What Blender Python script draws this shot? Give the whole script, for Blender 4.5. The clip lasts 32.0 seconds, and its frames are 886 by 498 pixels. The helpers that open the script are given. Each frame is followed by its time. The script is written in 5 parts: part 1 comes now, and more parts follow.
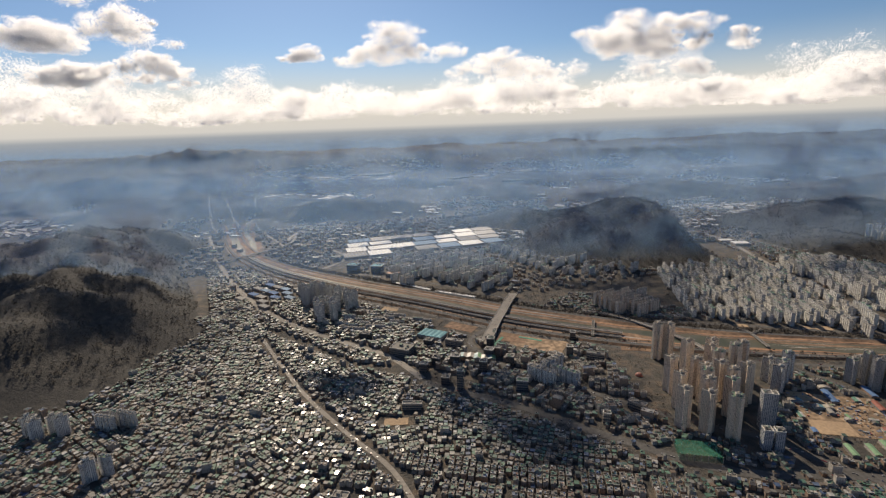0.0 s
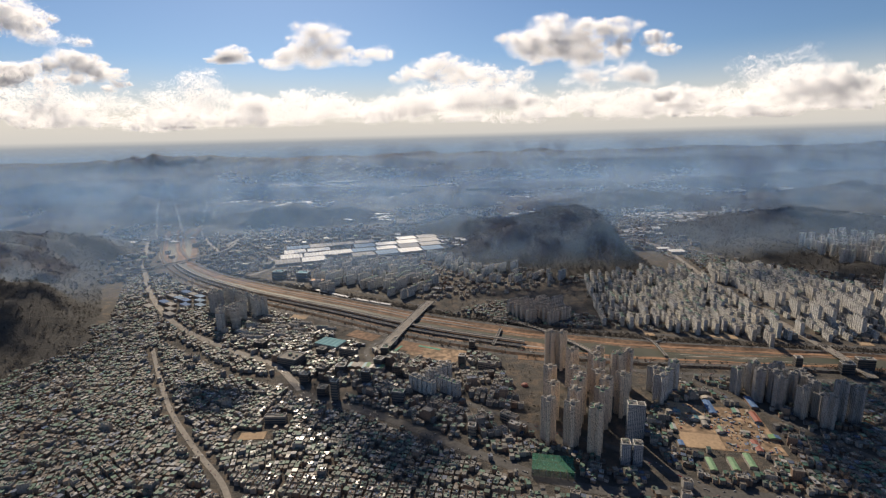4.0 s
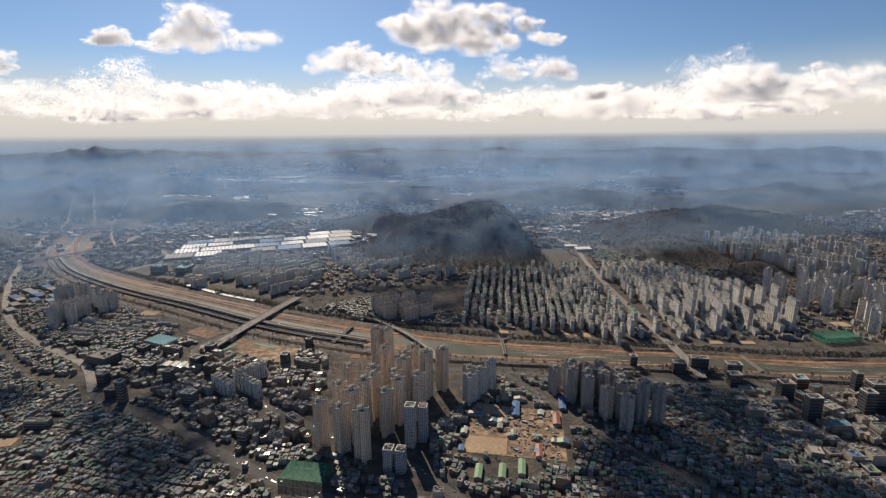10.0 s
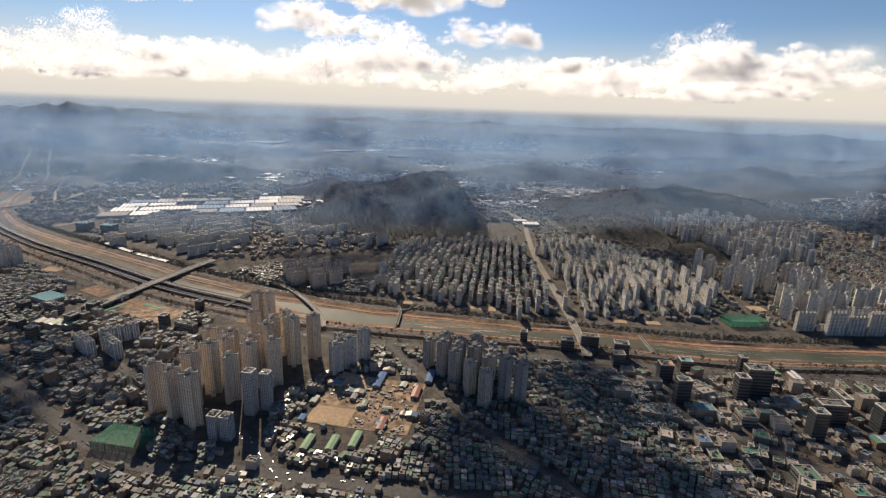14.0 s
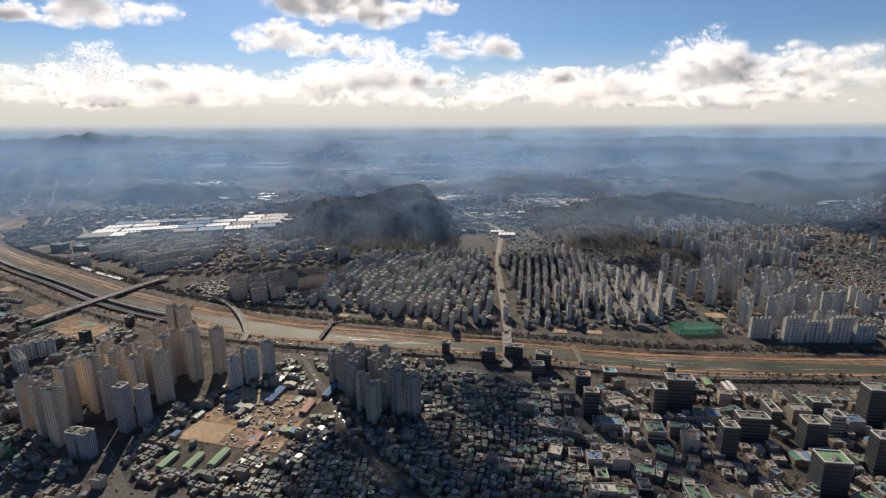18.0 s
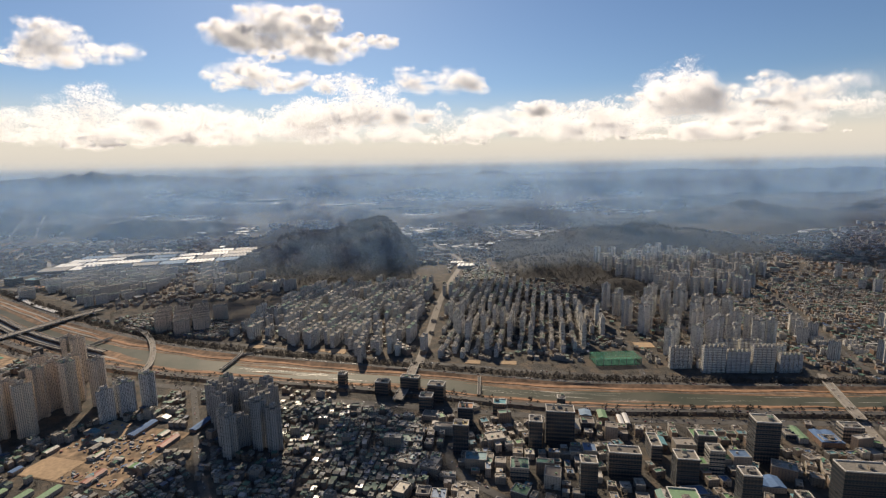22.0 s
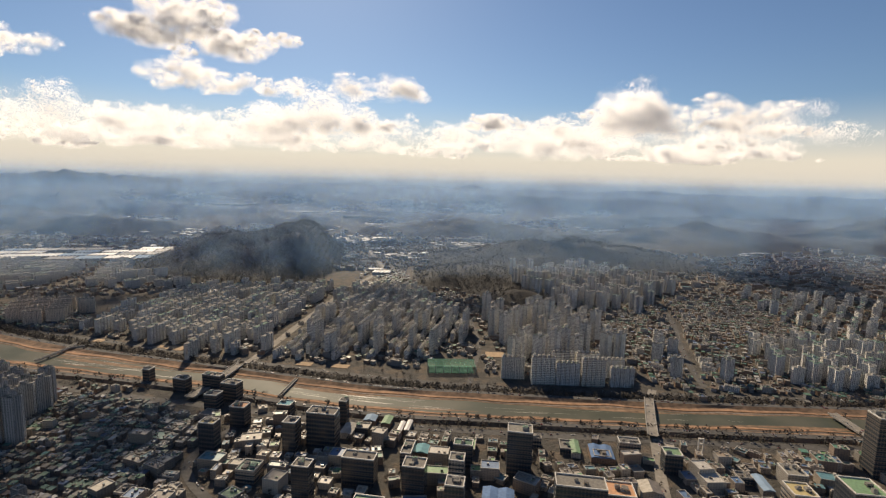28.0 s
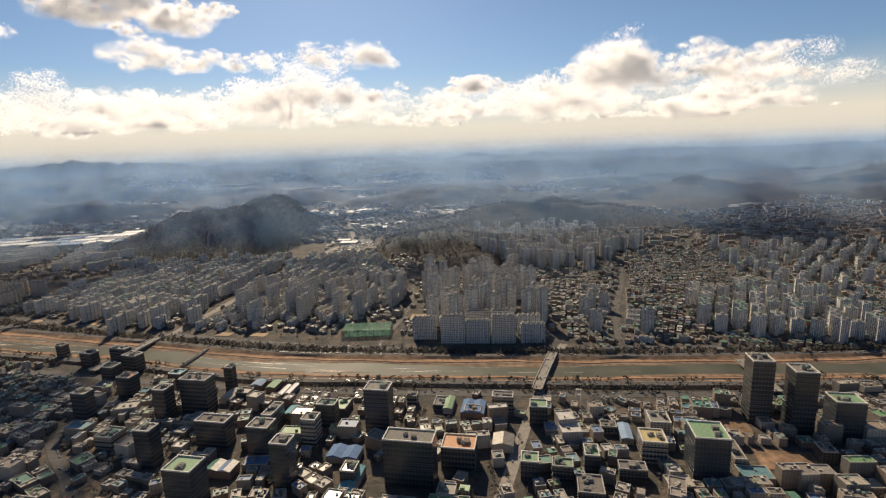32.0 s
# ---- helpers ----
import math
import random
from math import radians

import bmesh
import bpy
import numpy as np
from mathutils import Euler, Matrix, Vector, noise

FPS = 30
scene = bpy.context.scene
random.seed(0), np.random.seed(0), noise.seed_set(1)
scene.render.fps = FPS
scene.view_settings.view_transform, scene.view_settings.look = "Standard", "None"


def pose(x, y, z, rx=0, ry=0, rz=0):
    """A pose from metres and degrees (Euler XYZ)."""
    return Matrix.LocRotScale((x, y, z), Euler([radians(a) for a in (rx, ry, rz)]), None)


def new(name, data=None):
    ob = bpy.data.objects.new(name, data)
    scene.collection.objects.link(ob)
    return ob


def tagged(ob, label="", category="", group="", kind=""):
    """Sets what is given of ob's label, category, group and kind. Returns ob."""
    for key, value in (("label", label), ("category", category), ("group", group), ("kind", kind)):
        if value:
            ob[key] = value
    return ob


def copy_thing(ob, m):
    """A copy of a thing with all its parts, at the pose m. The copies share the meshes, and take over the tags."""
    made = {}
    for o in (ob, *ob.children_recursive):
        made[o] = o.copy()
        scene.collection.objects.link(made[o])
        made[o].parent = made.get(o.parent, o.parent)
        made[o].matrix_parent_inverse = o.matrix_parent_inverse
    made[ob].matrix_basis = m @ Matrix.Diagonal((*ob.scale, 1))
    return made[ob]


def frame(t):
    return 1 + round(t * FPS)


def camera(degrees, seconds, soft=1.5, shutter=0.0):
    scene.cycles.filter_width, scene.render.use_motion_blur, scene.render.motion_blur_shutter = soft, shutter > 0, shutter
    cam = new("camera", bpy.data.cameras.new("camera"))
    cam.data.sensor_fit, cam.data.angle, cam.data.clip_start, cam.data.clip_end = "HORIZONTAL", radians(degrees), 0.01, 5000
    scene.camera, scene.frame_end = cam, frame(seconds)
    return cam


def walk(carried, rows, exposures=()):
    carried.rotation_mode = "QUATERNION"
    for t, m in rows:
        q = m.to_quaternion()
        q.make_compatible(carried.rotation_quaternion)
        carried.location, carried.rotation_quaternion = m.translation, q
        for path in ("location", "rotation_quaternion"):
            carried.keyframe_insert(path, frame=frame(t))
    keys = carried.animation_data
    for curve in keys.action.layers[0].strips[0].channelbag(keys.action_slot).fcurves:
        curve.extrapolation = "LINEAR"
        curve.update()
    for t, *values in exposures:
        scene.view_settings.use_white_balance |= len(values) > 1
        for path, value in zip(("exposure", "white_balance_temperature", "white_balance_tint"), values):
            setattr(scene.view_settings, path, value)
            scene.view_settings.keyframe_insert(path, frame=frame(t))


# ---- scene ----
# A wide river valley city seen on a landing approach, built at about half size.

cam = camera(84.05, 32.0, 1.3)
ROWS = [
    (0, 0.0, 0.1, 351.3, 6.73, -13.68, -2.17), (0.5, 18.8, 0.8, 349.1, 6.78, -13.91, -2.80), (1, 37.5, 1.5, 346.9, 6.86, -14.04, -2.79),
    (1.5, 56.3, 2.2, 344.7, 7.00, -13.95, -2.76), (2, 75.0, 2.9, 342.5, 7.15, -13.23, -2.56), (2.5, 93.7, 3.5, 340.3, 7.48, -12.51, -2.19),
    (3, 112.5, 4.2, 338.1, 7.92, -12.07, -1.76), (3.5, 131.2, 4.9, 335.8, 8.26, -12.20, -1.48), (5.5, 205.9, 7.2, 327.1, 8.64, -13.89, -2.09),
    (6, 224.5, 7.6, 324.9, 8.95, -13.79, -2.20), (6.5, 243.1, 8.0, 322.7, 9.34, -14.03, -1.41), (7, 261.7, 8.4, 320.5, 9.58, -13.81, -0.97),
    (7.5, 280.3, 8.7, 318.3, 10.07, -13.24, -0.68), (8, 298.8, 9.0, 316.2, 10.42, -12.60, -0.52), (8.5, 317.4, 9.3, 314.0, 10.54, -12.13, -0.47),
    (9, 335.9, 9.6, 311.8, 10.50, -12.01, -0.72), (9.5, 354.4, 9.8, 309.7, 10.59, -12.48, -0.58), (10, 372.8, 10.0, 307.5, 10.58, -12.64, -0.55),
    (10.5, 391.3, 10.2, 305.4, 10.43, -13.03, -0.42), (11, 409.7, 10.3, 303.2, 10.33, -13.69, 0.01), (11.5, 428.0, 10.4, 301.1, 10.50, -14.63, 0.70),
    (12, 446.4, 10.5, 298.9, 10.82, -15.41, 1.37), (12.5, 464.6, 10.5, 296.8, 11.10, -15.88, 1.85), (13, 482.9, 10.5, 294.7, 11.12, -15.70, 1.80),
    (13.5, 501.1, 10.5, 292.5, 10.93, -15.59, 1.97), (14, 519.3, 10.5, 290.4, 11.02, -15.54, 1.91), (14.5, 537.4, 10.4, 288.3, 10.92, -15.56, 1.83),
    (16.5, 608.9, 9.5, 280.0, 9.23, -16.68, -0.83), (17, 626.6, 9.2, 277.9, 8.62, -15.55, -1.03), (17.5, 644.2, 8.8, 275.9, 8.03, -14.55, -0.70),
    (18, 661.8, 8.5, 273.8, 7.73, -13.54, -0.30), (18.5, 679.4, 8.1, 271.8, 7.21, -12.67, -0.02), (19, 696.9, 7.7, 269.8, 7.02, -12.17, 0.11),
    (19.5, 714.5, 7.3, 267.8, 7.05, -12.63, -0.13), (20, 732.0, 6.8, 265.8, 7.01, -12.41, -0.27), (20.5, 749.5, 6.4, 263.8, 7.03, -12.12, -0.41),
    (21, 767.0, 5.9, 261.8, 6.85, -11.30, -0.75), (21.5, 784.4, 5.5, 259.8, 6.63, -10.10, -0.89), (22, 801.9, 5.0, 257.8, 6.44, -9.39, -1.04),
    (22.5, 819.3, 4.5, 255.8, 6.12, -9.08, -1.09), (23, 836.7, 4.0, 253.8, 5.83, -8.75, -1.17), (23.5, 854.1, 3.6, 251.9, 5.84, -8.77, -1.49),
    (24, 871.5, 3.1, 249.9, 6.02, -8.42, -1.44), (24.5, 888.9, 2.6, 248.0, 6.05, -7.91, -1.27), (25, 906.3, 2.1, 246.0, 6.17, -7.42, -0.76),
    (25.5, 923.7, 1.7, 244.1, 5.88, -7.27, -0.22), (27.5, 993.2, -0.1, 236.4, 6.86, -8.07, 1.44), (28, 1010.5, -0.5, 234.5, 6.75, -7.59, 1.42),
    (28.5, 1027.9, -0.8, 232.6, 6.13, -7.46, 1.06), (29, 1045.3, -1.2, 230.7, 5.26, -7.72, 0.18), (29.5, 1062.6, -1.6, 228.8, 4.97, -7.80, -0.09),
    (30, 1080.0, -2.0, 226.9, 4.76, -8.16, -0.24), (30.5, 1097.4, -2.3, 225.0, 4.06, -8.64, -0.79), (31, 1114.8, -2.7, 223.1, 3.58, -9.55, -1.02),
    (31.5, 1132.1, -3.0, 221.3, 4.02, -10.29, -1.18), (32, 1149.5, -3.4, 219.4, 4.28, -10.94, -2.06),
]


def heading(x, y, z, turn, pitch, roll):
    """turn: degrees clockwise from +y; pitch: degrees above the horizontal; roll: leaning left."""
    return pose(x, y, z) @ pose(0, 0, 0, 0, 0, -turn) @ pose(0, 0, 0, 90 + pitch) @ pose(0, 0, 0, 0, 0, roll)


walk(cam, [(t, heading(*r)) for t, *r in ROWS], [(0, 0.36, 7700, 12), (10, 0.37, 7400, 13), (12, 0.52, 7700, 13), (14, 0.52, 7800, 13), (17, 0.52, 7600, 13), (18, 0.42, 7300, 11), (19, 0.52, 7800, 13), (21, 0.45, 7900, 12), (25, 0.40, 8300, 12), (32, 0.47, 8400, 12)])

# ---- light ----
SUN_TURN, SUN_HIGH = -8.5, 35.0
world = bpy.data.worlds.new("sky")
scene.world = world
world.use_nodes = True


def make_world():
    nt = world.node_tree
    nt.nodes.clear()
    N, L = nt.nodes.new, nt.links.new
    out, bg = N("ShaderNodeOutputWorld"), N("ShaderNodeBackground")
    sky = N("ShaderNodeTexSky")
    sky.sky_type, sky.sun_disc = "NISHITA", False
    sky.sun_elevation, sky.sun_rotation = radians(SUN_HIGH), radians(SUN_TURN)
    sky.altitude, sky.air_density, sky.dust_density, sky.ozone_density = 600, 1.0, 0.5, 4.5
    tc, sep = N("ShaderNodeTexCoord"), N("ShaderNodeSeparateXYZ")
    L(tc.outputs["Generated"], sep.inputs[0])
    mr = N("ShaderNodeMapRange")
    mr.inputs["From Min"].default_value, mr.inputs["From Max"].default_value = -0.06, 0.12
    L(sep.outputs["Z"], mr.inputs["Value"])
    ramp = N("ShaderNodeValToRGB")
    el = ramp.color_ramp.elements
    el[0].position, el[0].color = 0.0, (1.5, 2.0, 2.8, 1)
    el[1].position, el[1].color = 1.0, (6.0, 6.6, 7.2, 1)
    for p, c in ((0.22, (2.0, 2.7, 3.7, 1)), (0.335, (3.2, 3.8, 4.6, 1)), (0.39, (6.0, 6.3, 6.6, 1)), (0.62, (7.2, 7.2, 7.0, 1))):
        e = el.new(p)
        e.color = c
    L(mr.outputs[0], ramp.inputs[0])
    fade = N("ShaderNodeMapRange")
    fade.interpolation_type = "SMOOTHSTEP"
    fade.inputs["From Min"].default_value, fade.inputs["From Max"].default_value = 0.02, 0.16
    L(sep.outputs["Z"], fade.inputs["Value"])
    mix = N("ShaderNodeMix")
    mix.data_type = "RGBA"
    L(fade.outputs[0], mix.inputs["Factor"])
    L(ramp.outputs[0], mix.inputs["A"])
    tint = N("ShaderNodeMix")
    tint.data_type, tint.blend_type = "RGBA", "MULTIPLY"
    tint.inputs["Factor"].default_value = 1.0
    tint.inputs["B"].default_value = (0.58, 0.72, 0.87, 1)
    L(sky.outputs[0], tint.inputs["A"])
    L(tint.outputs["Result"], mix.inputs["B"])
    L(mix.outputs["Result"], bg.inputs["Color"])
    bg.inputs["Strength"].default_value = 0.078
    L(bg.outputs[0], out.inputs[0])


make_world()
sun_data = bpy.data.lights.new("sun", "SUN")
sun_data.energy, sun_data.angle, sun_data.color = 3.75, radians(0.53), (1.0, 0.93, 0.82)
sun = new("sun", sun_data)
sun.matrix_world = pose(0, 0, 900) @ pose(0, 0, 0, 0, 0, -SUN_TURN) @ pose(0, 0, 0, -(90 - SUN_HIGH))


# ---- materials ----
class Nodes:
    """A small wrapper to write node trees shortly."""

    def __init__(self, name, rough=0.8, metal=0.0):
        self.mat = bpy.data.materials.new(name)
        self.mat.use_nodes = True
        self.nt = self.mat.node_tree
        self.bsdf = self.nt.nodes["Principled BSDF"]
        self.bsdf.inputs["Roughness"].default_value = rough
        self.bsdf.inputs["Metallic"].default_value = metal
        self.out = self.nt.nodes["Material Output"]

    def node(self, kind, ins=(), **props):
        n = self.nt.nodes.new("ShaderNode" + kind)
        for k, v in props.items():
            setattr(n, k, v)
        for k, v in dict(ins).items():
            self.put(n.inputs[k], v)
        return n

    def put(self, socket, v):
        if isinstance(v, bpy.types.NodeSocket):
            self.nt.links.new(v, socket)
        elif isinstance(v, tuple) and len(v) == 3 and socket.type == "RGBA":
            socket.default_value = (*v, 1)
        else:
            socket.default_value = v

    def math(self, op, a, b=0.0, c=0.0):
        return self.node("Math", {0: a, 1: b, 2: c}, operation=op).outputs[0]

    def noise(self, scale, detail=3, vec=None, rough=0.55):
        ins = {"Scale": scale, "Detail": detail, "Roughness": rough}
        if vec is not None:
            ins["Vector"] = vec
        return self.node("TexNoise", ins).outputs["Fac"]

    def where(self):
        return self.node("NewGeometry").outputs["Position"]

    def mix(self, f, a, b, blend="MIX"):
        n = self.node("Mix", data_type="RGBA", blend_type=blend)
        self.put(n.inputs["Factor"], f)
        self.put(n.inputs["A"], a)
        self.put(n.inputs["B"], b)
        return n.outputs["Result"]

    def ramp(self, f, stops, constant=False):
        n = self.node("ValToRGB", {0: f})
        el = n.color_ramp.elements
        n.color_ramp.interpolation = "CONSTANT" if constant else "LINEAR"
        el[0].position, el[0].color = stops[0][0], (*stops[0][1], 1)
        el[1].position, el[1].color = stops[-1][0], (*stops[-1][1], 1)
        for p, c in stops[1:-1]:
            el.new(p).color = (*c, 1)
        return n.outputs[0]

    def range(self, v, a, b, c=0.0, d=1.0):
        return self.node("MapRange", {"Value": v, "From Min": a, "From Max": b, "To Min": c, "To Max": d}).outputs[0]

    def bump(self, h, strength=0.3, dist=0.2):
        self.put(self.bsdf.inputs["Normal"], self.node("Bump", {"Height": h, "Strength": strength, "Distance": dist}).outputs[0])

    def color(self, c):
        self.put(self.bsdf.inputs["Base Color"], c)
        return self

    def any_random(self):
        """Differs from thing to thing and, within joined stuff, from island to island."""
        a = self.node("ObjectInfo").outputs["Random"]
        b = self.node("NewGeometry").outputs["Random Per Island"]
        return self.math("FRACT", self.math("ADD", a, b))


def grained(name, base, rough=0.85, scale=0.4, amount=0.3, metal=0.0, big=0.03):
    m = Nodes(name, rough, metal)
    p = m.where()
    f = m.range(m.noise(scale, 4, p), 0.3, 0.7, 1 - amount, 1 + amount)
    g = m.range(m.noise(big, 3, p), 0.3, 0.7, 1 - amount * 0.7, 1 + amount * 0.7)
    c = m.mix(1.0, base, m.node("CombineColor", {0: f, 1: f, 2: f}).outputs[0], "MULTIPLY")
    m.color(m.mix(1.0, c, m.node("CombineColor", {0: g, 1: g, 2: g}).outputs[0], "MULTIPLY"))
    return m.mat


def facade(name, walls, glass=(0.035, 0.045, 0.055), bay=1.7, storey=1.45, mortar=0.34, rough=0.7):
    """Painted concrete wall with rows of windows, in metres of the wall's own unrolled surface."""
    m = Nodes(name, rough)
    uv = m.node("UVMap").outputs[0]
    br = m.node("TexBrick", {"Vector": uv, "Color1": (0.0, 0.0, 0.0), "Color2": (0.12, 0.12, 0.12), "Mortar": (1.0, 1.0, 1.0),
                             "Scale": 1.0, "Mortar Size": mortar, "Mortar Smooth": 0.15, "Bias": -0.2,
                             "Brick Width": bay, "Row Height": storey}, offset=0.0, squash=1.0)
    wall = m.ramp(m.any_random(), [(i / len(walls), c) for i, c in enumerate(walls)], True)
    st = m.range(m.noise(0.25, 5, m.where()), 0.3, 0.7, 0.82, 1.08)
    wall = m.mix(1.0, wall, m.node("CombineColor", {0: st, 1: st, 2: st}).outputs[0], "MULTIPLY")
    f = m.node("SeparateColor", {0: br.outputs["Color"]}).outputs[0]
    m.color(m.mix(m.range(f, 0.1, 0.9), glass, wall))
    m.put(m.bsdf.inputs["Roughness"], m.range(f, 0.1, 0.9, 0.25, rough))
    return m.mat


def roof_paint(name, cols, rough=0.75, wet=0.3):
    m = Nodes(name, rough)
    c = m.ramp(m.any_random(), [(i / len(cols), c) for i, c in enumerate(cols)], True)
    p = m.where()
    f = m.range(m.noise(0.5, 5, p), 0.3, 0.7, 0.5, 1.0)
    m.color(m.mix(1.0, c, m.node("CombineColor", {0: f, 1: f, 2: f}).outputs[0], "MULTIPLY"))
    gloss = m.math("FRACT", m.math("MULTIPLY", m.any_random(), 7.3))
    m.put(m.bsdf.inputs["Roughness"], m.range(gloss, 0.0, wet, 0.24, rough))
    return m.mat


def ground_material():
    m = Nodes("ground_city", 0.95)
    p = m.where()
    z = m.node("SeparateXYZ", {0: p}).outputs[2]
    city = m.ramp(m.noise(0.06, 6, p), [(0.3, (0.035, 0.033, 0.03)), (0.5, (0.07, 0.062, 0.052)), (0.62, (0.12, 0.09, 0.065)), (0.75, (0.06, 0.055, 0.05))])
    land = m.ramp(m.noise(0.012, 6, p), [(0.3, (0.03, 0.035, 0.035)), (0.48, (0.065, 0.065, 0.058)), (0.6, (0.12, 0.105, 0.085)), (0.75, (0.05, 0.055, 0.05))])
    wood = m.ramp(m.noise(0.09, 6, p, 0.7), [(0.3, (0.022, 0.022, 0.02)), (0.55, (0.046, 0.042, 0.037)), (0.75, (0.07, 0.06, 0.047))])
    y = m.node("SeparateXYZ", {0: p}).outputs[1]
    c = m.mix(m.range(y, 1500, 2000), city, land)
    c = m.mix(m.range(z, 0.4, 2.5), c, wood)
    m.color(c)
    m.bump(m.noise(0.25, 5, p, 0.7), 0.8, 3.0)
    return m.mat


def water_material():
    m = Nodes("river_water", 0.55)
    m.bsdf.inputs["Specular IOR Level"].default_value = 0.08
    p = m.where()
    m.color(m.ramp(m.noise(0.02, 4, p), [(0.35, (0.06, 0.068, 0.052)), (0.6, (0.10, 0.098, 0.075))]))
    m.bump(m.noise(0.5, 3, p), 0.25, 0.3)
    return m.mat


def vapour(name, tint, forward):
    m = Nodes(name, 1.0)
    nt = m.nt
    d, t = m.node("BsdfDiffuse", {"Color": tint}), m.node("BsdfTranslucent", {"Color": tint})
    s = m.node("MixShader", {0: forward, 1: d.outputs[0], 2: t.outputs[0]})
    nt.links.new(s.outputs[0], m.out.inputs["Surface"])
    nt.nodes.remove(m.bsdf)
    return m.mat


M_GROUND, M_WATER, M_CLOUD = ground_material(), water_material(), vapour("cloud_vapour", (0.89, 0.89, 0.90), 0.86)


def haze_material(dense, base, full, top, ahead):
    """Haze imitated by a tinted see-through sheet: clear at the foot, then even up to where it thins out again."""
    m = Nodes("haze_sheet_tint", 1.0)
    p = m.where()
    # the blue of distant air is put into the sheet's colour
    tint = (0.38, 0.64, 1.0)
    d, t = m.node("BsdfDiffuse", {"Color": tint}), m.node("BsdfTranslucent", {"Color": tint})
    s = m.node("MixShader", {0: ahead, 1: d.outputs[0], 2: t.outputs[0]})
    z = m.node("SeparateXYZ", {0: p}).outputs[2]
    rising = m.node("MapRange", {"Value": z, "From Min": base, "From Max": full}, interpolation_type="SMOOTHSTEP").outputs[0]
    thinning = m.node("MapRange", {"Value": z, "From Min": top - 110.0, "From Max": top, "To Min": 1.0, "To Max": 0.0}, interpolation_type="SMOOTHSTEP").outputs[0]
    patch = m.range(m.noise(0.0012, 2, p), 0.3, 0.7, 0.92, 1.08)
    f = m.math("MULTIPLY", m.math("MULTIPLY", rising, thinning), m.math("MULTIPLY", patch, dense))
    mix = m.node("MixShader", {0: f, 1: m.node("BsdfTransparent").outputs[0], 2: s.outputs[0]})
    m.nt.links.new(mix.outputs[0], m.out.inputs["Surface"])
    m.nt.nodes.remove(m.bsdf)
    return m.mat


M_BANK = grained("dry_bank_grass", (0.19, 0.115, 0.07), 0.95, 0.15, 0.5)
M_CLAY = grained("reddish_clay_path", (0.34, 0.185, 0.105), 0.95, 0.15, 0.3)
M_FOAM_GLINT = grained("foam_and_sun_glint", (0.56, 0.52, 0.45), 0.5, 0.25, 0.5)
M_SAND = grained("bare_sand", (0.36, 0.25, 0.155), 0.95, 0.3, 0.2)
M_ASPHALT = grained("asphalt", (0.075, 0.07, 0.065), 0.9, 0.3, 0.3)
M_PATH = grained("worn_concrete_path", (0.23, 0.205, 0.175), 0.9, 0.3, 0.25)
M_CONC = grained("concrete", (0.30, 0.28, 0.25), 0.85, 0.4, 0.2)
M_TREES = grained("bare_winter_twigs", (0.066, 0.056, 0.046), 1.0, 0.05, 0.35)


def netting():
    m = Nodes("green_net", 0.8)
    m.color((0.015, 0.17, 0.10))
    t = m.node("BsdfTransparent")
    s = m.node("MixShader", {0: m.range(m.noise(0.3, 3, m.where()), 0.3, 0.7, 0.35, 0.7), 1: m.bsdf.outputs[0], 2: t.outputs[0]})
    m.nt.links.new(s.outputs[0], m.out.inputs["Surface"])
    return m.mat


M_NET = netting()
M_TURF = grained("green_turf", (0.04, 0.20, 0.13), 0.8, 0.2, 0.2)
M_APT = facade("apartment_facade", [(0.78, 0.75, 0.70), (0.71, 0.68, 0.64), (0.80, 0.77, 0.70), (0.65, 0.64, 0.62), (0.75, 0.70, 0.62)])
M_TOWER = facade("tower_facade", [(0.72, 0.59, 0.47), (0.66, 0.55, 0.45), (0.75, 0.63, 0.50)], mortar=0.42)
M_HOUSE = facade("house_wall", [(0.34, 0.30, 0.26), (0.26, 0.17, 0.12), (0.42, 0.39, 0.35), (0.30, 0.22, 0.17), (0.22, 0.21, 0.20)], bay=2.2, mortar=0.6)
M_WORKS = facade("works_wall", [(0.30, 0.25, 0.20), (0.38, 0.31, 0.25), (0.20, 0.18, 0.155), (0.44, 0.39, 0.33), (0.26, 0.19, 0.145)], bay=2.2, mortar=0.6)
M_OFFICE = facade("office_facade", [(0.20, 0.18, 0.16), (0.34, 0.29, 0.24), (0.44, 0.39, 0.33), (0.16, 0.16, 0.17), (0.38, 0.31, 0.24)], (0.04, 0.05, 0.06), 2.4, 1.9, 0.55, 0.45)
M_GRID = facade("white_framed_glass", [(0.50, 0.50, 0.49), (0.45, 0.46, 0.47)], (0.05, 0.08, 0.13), 1.9, 1.6, 0.30, 0.4)
M_SLATE = facade("slate_tower_facade", [(0.44, 0.41, 0.38), (0.50, 0.46, 0.41), (0.38, 0.37, 0.36)], mortar=0.42)
M_DARK_OFFICE = facade("dark_office_facade", [(0.075, 0.068, 0.062), (0.11, 0.095, 0.085), (0.06, 0.06, 0.065), (0.14, 0.115, 0.095)], (0.035, 0.042, 0.05), 2.4, 1.9, 0.45, 0.4)
M_RIM = grained("pale_roof_rim", (0.36, 0.33, 0.29), 0.7, 0.6, 0.2)
M_GREEN_ROOF = grained("green_roof_coat", (0.15, 0.26, 0.14), 0.7, 0.5, 0.25)
M_TERRA = grained("orange_roof_coat", (0.50, 0.25, 0.13), 0.75, 0.5, 0.25)
M_OCHRE = grained("ochre_roof_coat", (0.42, 0.33, 0.16), 0.75, 0.5, 0.25)
M_TEAL = grained("teal_sheet_roof", (0.11, 0.28, 0.31), 0.85, 0.3, 0.2)
